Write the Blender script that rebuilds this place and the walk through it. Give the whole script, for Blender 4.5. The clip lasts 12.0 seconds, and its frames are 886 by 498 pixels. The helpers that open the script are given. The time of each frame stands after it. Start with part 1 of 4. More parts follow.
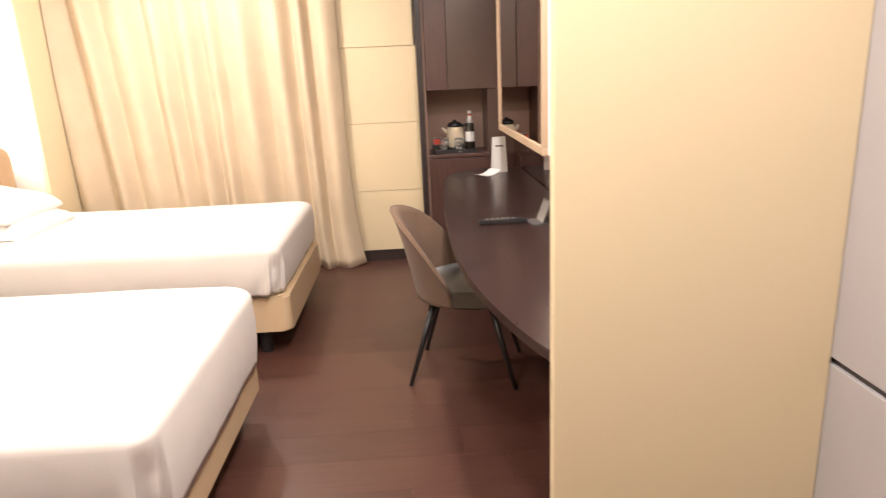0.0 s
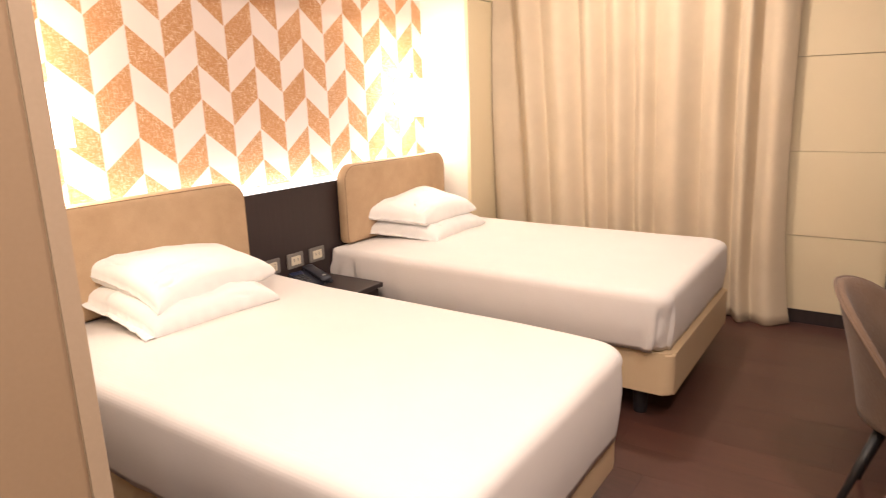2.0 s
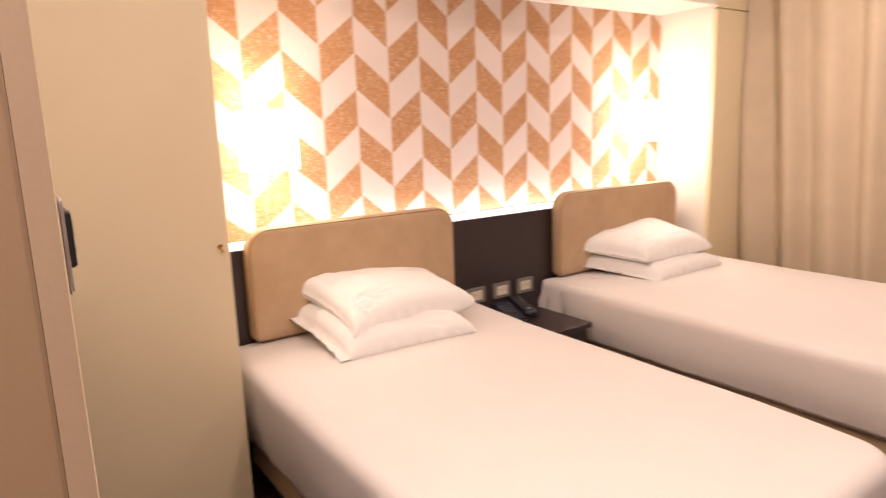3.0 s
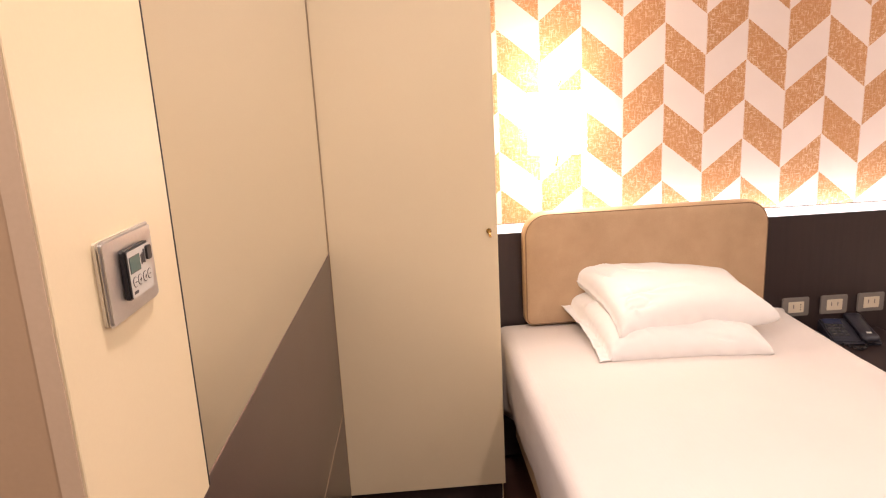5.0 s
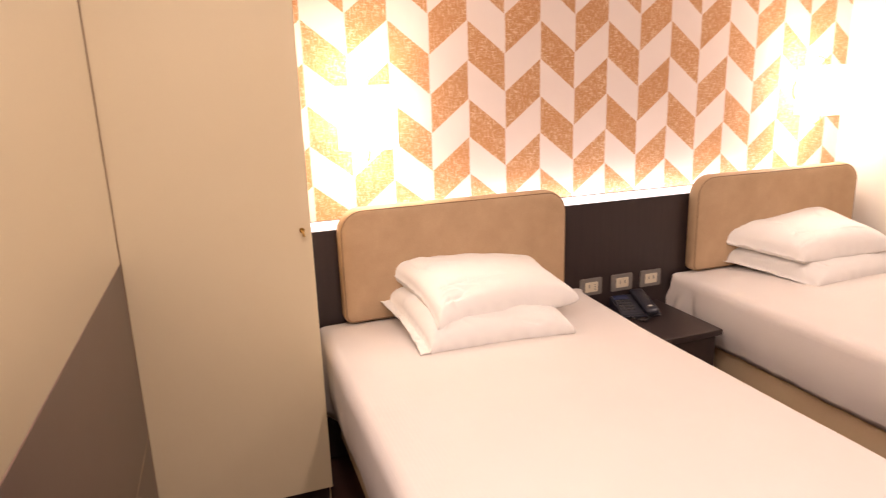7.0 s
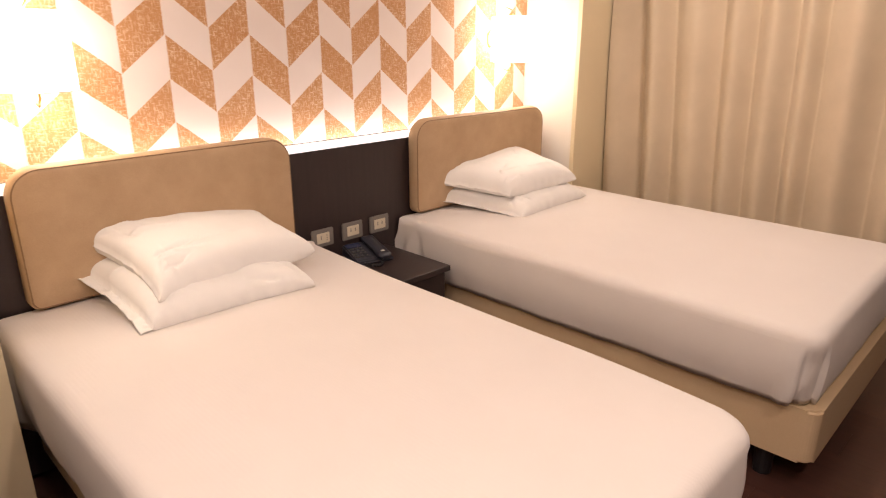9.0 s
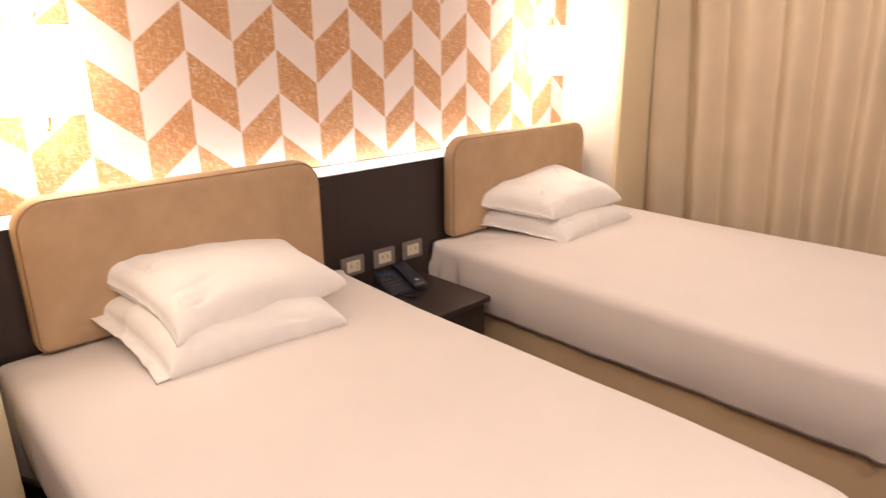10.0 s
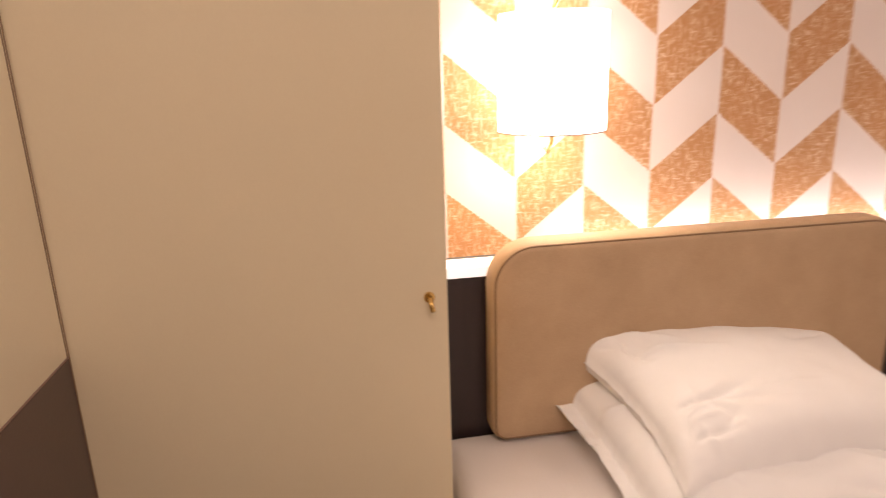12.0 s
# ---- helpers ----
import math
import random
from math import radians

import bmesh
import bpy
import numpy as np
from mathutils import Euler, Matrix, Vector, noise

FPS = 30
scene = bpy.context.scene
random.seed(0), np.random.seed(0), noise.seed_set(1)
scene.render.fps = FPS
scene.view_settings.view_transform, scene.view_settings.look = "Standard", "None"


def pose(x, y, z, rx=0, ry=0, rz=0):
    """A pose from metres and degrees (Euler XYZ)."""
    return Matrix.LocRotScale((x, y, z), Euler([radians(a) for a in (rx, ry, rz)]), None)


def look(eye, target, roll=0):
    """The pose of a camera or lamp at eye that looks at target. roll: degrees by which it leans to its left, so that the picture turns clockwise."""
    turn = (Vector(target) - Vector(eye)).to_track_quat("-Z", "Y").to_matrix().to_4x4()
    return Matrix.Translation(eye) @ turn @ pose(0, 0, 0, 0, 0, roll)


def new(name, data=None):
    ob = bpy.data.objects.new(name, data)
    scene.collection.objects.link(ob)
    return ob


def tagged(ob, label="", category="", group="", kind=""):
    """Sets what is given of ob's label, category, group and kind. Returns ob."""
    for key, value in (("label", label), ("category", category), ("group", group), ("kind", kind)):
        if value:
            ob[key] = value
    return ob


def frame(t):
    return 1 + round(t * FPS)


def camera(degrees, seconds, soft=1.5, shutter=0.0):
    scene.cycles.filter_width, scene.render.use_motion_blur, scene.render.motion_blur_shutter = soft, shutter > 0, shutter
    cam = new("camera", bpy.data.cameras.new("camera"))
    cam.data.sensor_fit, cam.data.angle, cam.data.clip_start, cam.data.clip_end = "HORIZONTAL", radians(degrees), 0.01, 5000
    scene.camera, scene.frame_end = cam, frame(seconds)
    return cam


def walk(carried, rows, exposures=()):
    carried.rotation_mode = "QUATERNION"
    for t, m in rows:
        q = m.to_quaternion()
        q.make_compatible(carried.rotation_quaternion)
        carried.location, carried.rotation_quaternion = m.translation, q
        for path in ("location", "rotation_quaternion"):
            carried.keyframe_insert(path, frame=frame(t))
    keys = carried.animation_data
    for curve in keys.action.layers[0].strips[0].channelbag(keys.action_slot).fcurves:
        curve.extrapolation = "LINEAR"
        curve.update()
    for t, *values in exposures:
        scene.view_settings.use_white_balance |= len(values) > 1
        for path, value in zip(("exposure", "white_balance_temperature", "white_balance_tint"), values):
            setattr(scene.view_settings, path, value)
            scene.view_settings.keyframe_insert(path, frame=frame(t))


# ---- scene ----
cam = camera(69.1, 12.0, 1.1, 0.35)
PATH = [
    (0, (2.749, -1.947, 1.367), (2.823, -0.019, 0.84), -2.6),
    (0.5, (2.682, -1.829, 1.378), (2.579, 0.106, 0.884), -1.8),
    (1, (2.655, -1.722, 1.387), (2.333, 0.181, 0.862), -1.6),
    (1.5, (2.69, -1.577, 1.425), (1.862, 0.182, 0.957), -0.9),
    (2, (2.717, -1.454, 1.403), (1.614, 0.151, 0.945), -1.8),
    (2.5, (2.668, -1.31, 1.411), (1.35, 0.139, 1.004), 0.1),
    (3, (2.642, -1.215, 1.414), (1.026, -0.098, 1.04), -1.9),
    (3.5, (2.647, -1.074, 1.462), (0.807, -0.398, 1.065), -0.2),
    (5.5, (2.605, -0.895, 1.478), (0.656, -0.817, 1.036), -3.5),
    (6, (2.57, -0.884, 1.489), (0.629, -0.737, 1.03), -3.7),
    (6.5, (2.58, -0.871, 1.502), (0.687, -0.451, 1.011), -3.1),
    (7, (2.588, -0.882, 1.488), (0.76, -0.236, 0.997), -1.9),
    (7.5, (2.604, -0.873, 1.484), (0.872, -0.013, 0.975), -0.7),
    (9.5, (2.347, -0.883, 1.417), (1.067, 0.512, 0.772), 0.0),
    (10, (2.235, -0.78, 1.438), (0.858, 0.54, 0.835), -0.5),
    (10.5, (2.143, -0.708, 1.452), (0.507, 0.298, 0.892), -0.4),
    (11, (1.952, -0.713, 1.444), (0.246, 0.164, 0.879), 1.2),
    (11.5, (1.717, -0.783, 1.426), (-0.115, -0.164, 0.916), 0.4),
    (12, (1.464, -0.766, 1.402), (-0.434, -0.448, 0.855), -1.7),
]
walk(cam, [(t, look(eye, target, roll)) for t, eye, target, roll in PATH],
     exposures=[(0, 1.19, 5700, 4), (0.5, 0.88, 5790, 8), (1.0, 0.83, 5930, 9), (1.5, 0.70, 6150, 8), (2.0, 0.53, 6150, 10), (2.6, 0.08, 6480, 20), (3.0, 0.09, 6390, 19), (3.5, 0.16, 6310, 19), (5.5, 0.29, 6120, 16), (6.0, 0.29, 6110, 16), (7.0, 0.15, 6370, 19), (7.5, 0.09, 6390, 19), (9.5, -0.08, 6340, 14), (10.0, -0.07, 6350, 15), (10.5, -0.20, 6380, 17), (11.0, -0.28, 6400, 18), (11.5, -0.18, 6380, 17), (12.0, -0.35, 6380, 18)])

# ---- light ----
WARM = (1.0, 0.82, 0.69)
world = bpy.data.worlds.new("world")
scene.world = world
world.use_nodes = True
world.node_tree.nodes["Background"].inputs["Color"].default_value = (0.9, 0.8, 0.65, 1)
world.node_tree.nodes["Background"].inputs["Strength"].default_value = 0.02

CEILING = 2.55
# Ceiling spots assumed out of view, placed to light the room: x, y, watts
ASSUMED_SPOTS = [(2.75, -1.45, 23), (1.5, 1.9, 18), (3.0, 0.05, 24), (1.84, -0.76, 14.5)]
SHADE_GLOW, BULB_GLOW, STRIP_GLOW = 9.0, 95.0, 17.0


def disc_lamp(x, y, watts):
    lamp = bpy.data.lights.new("unseen_downlight_lamp", "AREA")
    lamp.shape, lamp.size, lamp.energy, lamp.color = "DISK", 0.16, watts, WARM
    ob = new("unseen_downlight_lamp", lamp)
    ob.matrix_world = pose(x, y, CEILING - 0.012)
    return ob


# ---- materials ----
def base_material(name, colour=(0.8, 0.8, 0.8), rough=0.5, metal=0.0, spec=0.5):
    m = bpy.data.materials.new(name)
    m.use_nodes = True
    b = m.node_tree.nodes["Principled BSDF"]
    b.inputs["Base Color"].default_value = (*colour, 1)
    b.inputs["Roughness"].default_value = rough
    b.inputs["Metallic"].default_value = metal
    b.inputs["Specular IOR Level"].default_value = spec
    return m, m.node_tree.nodes, m.node_tree.links, b


def node(nodes, kind, **values):
    n = nodes.new(kind)
    for k, v in values.items():
        if k in n.inputs:
            n.inputs[k].default_value = v
    return n


def math_node(nodes, links, op, a, b=None):
    n = nodes.new("ShaderNodeMath")
    n.operation = op
    for i, v in enumerate((a, b)):
        if v is None:
            continue
        if isinstance(v, (int, float)):
            n.inputs[i].default_value = v
        else:
            links.new(v, n.inputs[i])
    return n.outputs[0]


def mix_node(nodes, links, fac, a, b):
    n = nodes.new("ShaderNodeMix")
    n.data_type = "RGBA"
    for sock, v in ((n.inputs[0], fac), (n.inputs[6], a), (n.inputs[7], b)):
        if isinstance(v, (int, float)):
            sock.default_value = v
        elif isinstance(v, tuple):
            sock.default_value = (*v, 1)
        else:
            links.new(v, sock)
    return n.outputs[2]


def coords(nodes, links, scale=(1, 1, 1)):
    c = nodes.new("ShaderNodeTexCoord")
    m = nodes.new("ShaderNodeMapping")
    m.inputs["Scale"].default_value = scale
    links.new(c.outputs["Object"], m.inputs["Vector"])
    return m.outputs["Vector"]


def noise_out(nodes, links, vec, scale, detail=3.0, rough=0.55):
    n = node(nodes, "ShaderNodeTexNoise", Scale=scale, Detail=detail, Roughness=rough)
    links.new(vec, n.inputs["Vector"])
    return n.outputs["Fac"]


def ramp(nodes, links, fac, lo, hi):
    n = nodes.new("ShaderNodeMapRange")
    n.inputs["From Min"].default_value, n.inputs["From Max"].default_value = lo, hi
    links.new(fac, n.inputs["Value"])
    return n.outputs["Result"]


def add_bump(nodes, links, bsdf, height, strength, distance):
    n = node(nodes, "ShaderNodeBump", Strength=strength, Distance=distance)
    links.new(height, n.inputs["Height"])
    links.new(n.outputs["Normal"], bsdf.inputs["Normal"])


def surface(name, a, b, big=3.0, fine=120.0, rough=0.5, rough_var=0.12, bump=0.15, dist=0.001, stretch=(1, 1, 1), spec=0.5, metal=0.0):
    """Two tones mixed by a broad and a fine noise, with varied gloss and a fine relief."""
    m, nodes, links, bs = base_material(name, a, rough, metal, spec)
    v = coords(nodes, links, stretch)
    broad, grain = noise_out(nodes, links, v, big, 4), noise_out(nodes, links, v, fine, 3)
    fac = math_node(nodes, links, "ADD", math_node(nodes, links, "MULTIPLY", broad, 0.65), math_node(nodes, links, "MULTIPLY", grain, 0.35))
    links.new(mix_node(nodes, links, ramp(nodes, links, fac, 0.32, 0.68), a, b), bs.inputs["Base Color"])
    links.new(math_node(nodes, links, "ADD", math_node(nodes, links, "MULTIPLY", broad, rough_var), rough - rough_var / 2), bs.inputs["Roughness"])
    if bump:
        add_bump(nodes, links, bs, grain, bump, dist)
    return m


def glow(name, colour, strength, base=(0.9, 0.85, 0.78)):
    m, nodes, links, bs = base_material(name, base, 0.8)
    bs.inputs["Emission Color"].default_value = (*colour, 1)
    bs.inputs["Emission Strength"].default_value = strength
    return m


def chevron_wallpaper():
    """Printed wallpaper: upright columns of slanting ochre and pale bars that meet in points."""
    m, nodes, links, bs = base_material("chevron_wallpaper", rough=0.75, spec=0.25)
    c = nodes.new("ShaderNodeTexCoord")
    sep = nodes.new("ShaderNodeSeparateXYZ")
    links.new(c.outputs["Object"], sep.inputs[0])
    y, z = sep.outputs["Y"], sep.outputs["Z"]
    mt = lambda op, a, b=None: math_node(nodes, links, op, a, b)
    ragged = noise_out(nodes, links, c.outputs["Object"], 160.0, 2)
    edge = mt("MULTIPLY", mt("SUBTRACT", ragged, 0.5), 0.006)
    col = mt("DIVIDE", mt("ADD", mt("ADD", y, edge), 6.8), 0.17)
    two = mt("MODULO", col, 2.0)
    tri = mt("SUBTRACT", 1.0, mt("ABSOLUTE", mt("SUBTRACT", two, 1.0)))
    band = mt("DIVIDE", mt("ADD", mt("SUBTRACT", mt("SUBTRACT", z, mt("MULTIPLY", tri, 0.1355)), 1.2965 - 3.16), edge), 0.316)
    flip = mt("MULTIPLY", mt("GREATER_THAN", two, 1.0), 0.5)
    phase = mt("FRACT", mt("ADD", band, flip))
    ochre = mt("LESS_THAN", phase, 0.5)
    near_seam = mt("LESS_THAN", mt("ABSOLUTE", mt("SUBTRACT", mt("FRACT", mt("ADD", col, 0.5)), 0.5)), 0.016)
    # worn, brushed print: short pale strokes both ways in the ochre bars
    up = noise_out(nodes, links, coords(nodes, links, (1, 150, 38)), 1.0, 4, 0.68)
    across = noise_out(nodes, links, coords(nodes, links, (1, 40, 150)), 1.0, 4, 0.68)
    cloud = noise_out(nodes, links, c.outputs["Object"], 7.0, 3)
    worn = mt("MAXIMUM", ramp(nodes, links, up, 0.52, 0.65), ramp(nodes, links, across, 0.525, 0.64))
    worn = mt("MULTIPLY", worn, ramp(nodes, links, cloud, 0.15, 0.6))
    tone = mix_node(nodes, links, up, (0.435, 0.200, 0.078), (0.575, 0.31, 0.145))
    print_ = mix_node(nodes, links, mt("MULTIPLY", worn, 0.8), tone, (0.80, 0.62, 0.46))
    pale = mix_node(nodes, links, cloud, (0.74, 0.64, 0.59), (0.80, 0.71, 0.66))
    inked = mt("MULTIPLY", ochre, mt("SUBTRACT", 1.0, mt("MULTIPLY", near_seam, 0.6)))
    links.new(mix_node(nodes, links, inked, pale, print_), bs.inputs["Base Color"])
    links.new(mt("SUBTRACT", 0.8, mt("MULTIPLY", ochre, 0.2)), bs.inputs["Roughness"])
    add_bump(nodes, links, bs, across, 0.15, 0.0008)
    return m


def plank_floor():
    """Dark red-brown laminate: every board has its own tone and its own stretch of streaked grain, along x."""
    m, nodes, links, bs = base_material("dark_laminate", rough=0.34, spec=0.5)
    own = nodes.new("ShaderNodeObjectInfo").outputs["Random"]
    geo = nodes.new("ShaderNodeNewGeometry").outputs["Position"]

    def streaks(scale, size, detail, rough):
        mp = nodes.new("ShaderNodeMapping")
        mp.inputs["Scale"].default_value = scale
        links.new(geo, mp.inputs["Vector"])
        shift = nodes.new("ShaderNodeCombineXYZ")
        links.new(math_node(nodes, links, "MULTIPLY", own, 37.0), shift.inputs["X"])
        links.new(math_node(nodes, links, "MULTIPLY", own, 91.0), shift.inputs["Z"])
        links.new(shift.outputs[0], mp.inputs["Location"])
        return noise_out(nodes, links, mp.outputs["Vector"], size, detail, rough)

    grain = streaks((2.2, 34, 1), 1.6, 6, 0.62)
    fine = streaks((8, 260, 1), 1.0, 3, 0.55)
    fac = math_node(nodes, links, "ADD", math_node(nodes, links, "MULTIPLY", own, 0.22), math_node(nodes, links, "MULTIPLY", grain, 0.78))
    wood = mix_node(nodes, links, ramp(nodes, links, fac, 0.25, 0.8), (0.052, 0.022, 0.017), (0.108, 0.046, 0.034))
    wood = mix_node(nodes, links, math_node(nodes, links, "MULTIPLY", fine, 0.25), wood, (0.05, 0.02, 0.014))
    links.new(wood, bs.inputs["Base Color"])
    links.new(math_node(nodes, links, "ADD", math_node(nodes, links, "MULTIPLY", grain, 0.2), 0.26), bs.inputs["Roughness"])
    add_bump(nodes, links, bs, fine, 0.12, 0.0006)
    return m


def dark_wood(name, a, b, rough=0.35, along=(1, 30, 30), coat=0.0):
    m, nodes, links, bs = base_material(name, rough=rough)
    grain = noise_out(nodes, links, coords(nodes, links, along), 2.0, 6, 0.6)
    pores = noise_out(nodes, links, coords(nodes, links, tuple(8 * s for s in along)), 1.5, 2)
    links.new(mix_node(nodes, links, ramp(nodes, links, grain, 0.3, 0.72), a, b), bs.inputs["Base Color"])
    links.new(math_node(nodes, links, "ADD", math_node(nodes, links, "MULTIPLY", grain, 0.12), rough - 0.06), bs.inputs["Roughness"])
    bs.inputs["Coat Weight"].default_value = coat
    bs.inputs["Coat Roughness"].default_value = 0.12
    add_bump(nodes, links, bs, pores, 0.08, 0.0005)
    return m


def woven(name, a, b, pitch=700.0, rough=0.85, sheen=0.0, crumple=0.0):
    """Cloth: crossed threads, soft broad shading of the dye."""
    m, nodes, links, bs = base_material(name, a, rough, spec=0.2)
    c = nodes.new("ShaderNodeTexCoord")
    cloud = noise_out(nodes, links, c.outputs["Object"], 5.0, 4)
    links.new(mix_node(nodes, links, ramp(nodes, links, cloud, 0.3, 0.7), a, b), bs.inputs["Base Color"])
    fine = noise_out(nodes, links, c.outputs["Object"], pitch, 2)
    bs.inputs["Sheen Weight"].default_value = sheen
    if crumple:
        # sharp little valleys where the cloth is creased
        warp = noise_out(nodes, links, coords(nodes, links, (7, 4, 7)), 1.0, 3, 0.55)
        ridge = math_node(nodes, links, "ABSOLUTE", math_node(nodes, links, "SUBTRACT", warp, 0.5))
        ridge = math_node(nodes, links, "POWER", ridge, 0.9)
        fine = math_node(nodes, links, "ADD", math_node(nodes, links, "MULTIPLY", fine, 0.02), ridge)
        add_bump(nodes, links, bs, fine, 1.0, crumple)
    else:
        add_bump(nodes, links, bs, fine, 0.2 if pitch > 200 else 0.7, 0.0006 if pitch > 200 else 0.004)
    return m


def bed_linen():
    """White damask with narrow woven stripes along the bed."""
    m, nodes, links, bs = base_material("bed_linen", rough=0.8, spec=0.25)
    c = nodes.new("ShaderNodeTexCoord")
    sep = nodes.new("ShaderNodeSeparateXYZ")
    links.new(c.outputs["Object"], sep.inputs[0])
    facing = nodes.new("ShaderNodeSeparateXYZ")
    links.new(c.outputs["Normal"], facing.inputs[0])
    long_side = math_node(nodes, links, "LESS_THAN", math_node(nodes, links, "ABSOLUTE", facing.outputs["X"]), 0.6)
    across = math_node(nodes, links, "ADD", sep.outputs["Y"], math_node(nodes, links, "MULTIPLY", sep.outputs["Z"], long_side))
    stripe = math_node(nodes, links, "SINE", math_node(nodes, links, "MULTIPLY", across, 2 * math.pi / 0.012))
    cloud = noise_out(nodes, links, c.outputs["Object"], 3.5, 4)
    links.new(mix_node(nodes, links, cloud, (0.70, 0.647, 0.608), (0.76, 0.707, 0.668)), bs.inputs["Base Color"])
    links.new(math_node(nodes, links, "ADD", math_node(nodes, links, "MULTIPLY", stripe, 0.03), 0.75), bs.inputs["Roughness"])
    rumple = noise_out(nodes, links, c.outputs["Object"], 14.0, 4)
    add_bump(nodes, links, bs, math_node(nodes, links, "ADD", math_node(nodes, links, "MULTIPLY", stripe, 0.022), rumple), 0.22, 0.006)
    bs.inputs["Sheen Weight"].default_value = 0.1
    return m


def mirror_material(name, tint, rough=0.015):
    m, nodes, links, bs = base_material(name, tint, rough, 1.0)
    return m


WALLPAPER = chevron_wallpaper()
FLOOR = plank_floor()
PLASTER = surface("warm_white_plaster", (0.80, 0.74, 0.655), (0.84, 0.78, 0.70), 2, 180, 0.85, bump=0.12)
CEILING_PAINT = surface("ceiling_paint", (0.80, 0.77, 0.72), (0.84, 0.81, 0.76), 2, 150, 0.9)
CREAM = surface("cream_laminate", (0.75, 0.63, 0.415), (0.78, 0.66, 0.44), 1.3, 260, 0.42, 0.1, 0.05)
CREAM_LEATHER = surface("cream_leather", (0.545, 0.40, 0.245), (0.605, 0.455, 0.285), 3, 240, 0.48, 0.12, 0.25)
ROSE = surface("corridor_board", (0.335, 0.226, 0.136), (0.365, 0.248, 0.153), 1.5, 220, 0.5, 0.1, 0.06)
GREY = surface("grey_laminate", (0.42, 0.40, 0.42), (0.46, 0.44, 0.45), 1.5, 220, 0.4, 0.1, 0.05)
WENGE = dark_wood("wenge_veneer", (0.027, 0.017, 0.016), (0.036, 0.022, 0.021), 0.42, (30, 30, 2))
DADO = surface("umber_board", (0.078, 0.047, 0.040), (0.100, 0.061, 0.051), 1.6, 240, 0.30, 0.10, 0.04)
DESK_WOOD = dark_wood("desk_veneer", (0.018, 0.0085, 0.0082), (0.029, 0.0135, 0.0125), 0.30, (60, 3, 60), 0.25)
MINIBAR_WOOD = dark_wood("plum_veneer", (0.060, 0.030, 0.026), (0.105, 0.052, 0.043), 0.40, (30, 30, 2))
TAUPE_BACK = surface("taupe_back_board", (0.30, 0.19, 0.145), (0.34, 0.22, 0.17), 2, 200, 0.5)
BLACK = surface("black_plastic", (0.014, 0.013, 0.015), (0.024, 0.022, 0.024), 6, 300, 0.38)
BLACK_METAL = surface("black_painted_steel", (0.012, 0.011, 0.011), (0.022, 0.02, 0.019), 6, 300, 0.42)
TAN = surface("tan_suede_leather", (0.42, 0.282, 0.160), (0.53, 0.368, 0.222), 9, 320, 0.62, 0.16, 0.3)
PIPING = surface("tan_piping", (0.22, 0.13, 0.065), (0.27, 0.165, 0.085), 8, 300, 0.55)
LINEN = bed_linen()
PILLOWCASE = woven("pillowcase_cotton", (0.79, 0.765, 0.735), (0.84, 0.815, 0.785), 600, 0.8, 0.1, 0.0035)
CURTAIN = woven("curtain_cloth", (0.60, 0.495, 0.352), (0.66, 0.545, 0.392), 500, 0.8, 0.15)
CHAIR_CLOTH = woven("taupe_velvet", (0.132, 0.081, 0.053), (0.175, 0.112, 0.075), 120, 0.85, 0.15)
SEAT_CLOTH = woven("grey_brown_velvet", (0.088, 0.069, 0.050), (0.115, 0.092, 0.068), 500, 0.85, 0.3)
STEEL = surface("brushed_alloy", (0.50, 0.47, 0.45), (0.58, 0.55, 0.52), 3, 400, 0.36, 0.1, 0.06, metal=0.85)
PLATE_GREY = surface("grey_switch_frame", (0.18, 0.16, 0.145), (0.22, 0.20, 0.18), 4, 300, 0.4)
IVORY = surface("ivory_plastic", (0.66, 0.58, 0.44), (0.71, 0.63, 0.49), 5, 300, 0.4)
WHITE_PLASTIC = surface("white_plastic", (0.74, 0.72, 0.70), (0.78, 0.76, 0.74), 5, 300, 0.4)
GOLD = surface("polished_brass", (0.72, 0.46, 0.14), (0.80, 0.54, 0.20), 6, 300, 0.22, metal=1.0)
MIRROR = mirror_material("mirror_silver", (0.96, 0.95, 0.93))
TV_GLASS = mirror_material("dim_mirror_glass", (0.58, 0.50, 0.46))
SMOKED = mirror_material("smoked_mirror", (0.55, 0.47, 0.43), 0.03)
PAPER = surface("white_paper", (0.78, 0.76, 0.74), (0.82, 0.80, 0.78), 6, 250, 0.7)
BLUE_PAPER = surface("bluish_print", (0.13, 0.13, 0.18), (0.20, 0.20, 0.26), 30, 250, 0.5)
RED_PACK = surface("red_packet", (0.55, 0.06, 0.03), (0.62, 0.09, 0.05), 20, 250, 0.5)
# The black telephone's bluish reflection is put into this base colour
PHONE_BODY = surface("black_plastic_blue_sheen", (0.020, 0.020, 0.030), (0.030, 0.030, 0.042), 6, 300, 0.3)
KEY_GREY = surface("dark_key_plastic", (0.05, 0.048, 0.05), (0.065, 0.062, 0.064), 8, 300, 0.4)
DISPLAY_BLUE = surface("dark_blue_display", (0.03, 0.035, 0.075), (0.04, 0.046, 0.09), 8, 300, 0.2)
SILVER_FACE = surface("matt_silver_plastic", (0.52, 0.50, 0.46), (0.58, 0.56, 0.52), 6, 300, 0.45)
LCD = surface("green_lcd", (0.07, 0.135, 0.125), (0.085, 0.155, 0.14), 8, 300, 0.25)
PRINT_DARK = surface("dark_print", (0.05, 0.045, 0.045), (0.07, 0.06, 0.06), 8, 300, 0.5)
SHADE_CLOTH = glow("lit_lampshade_cloth", (1.0, 0.89, 0.75), SHADE_GLOW)
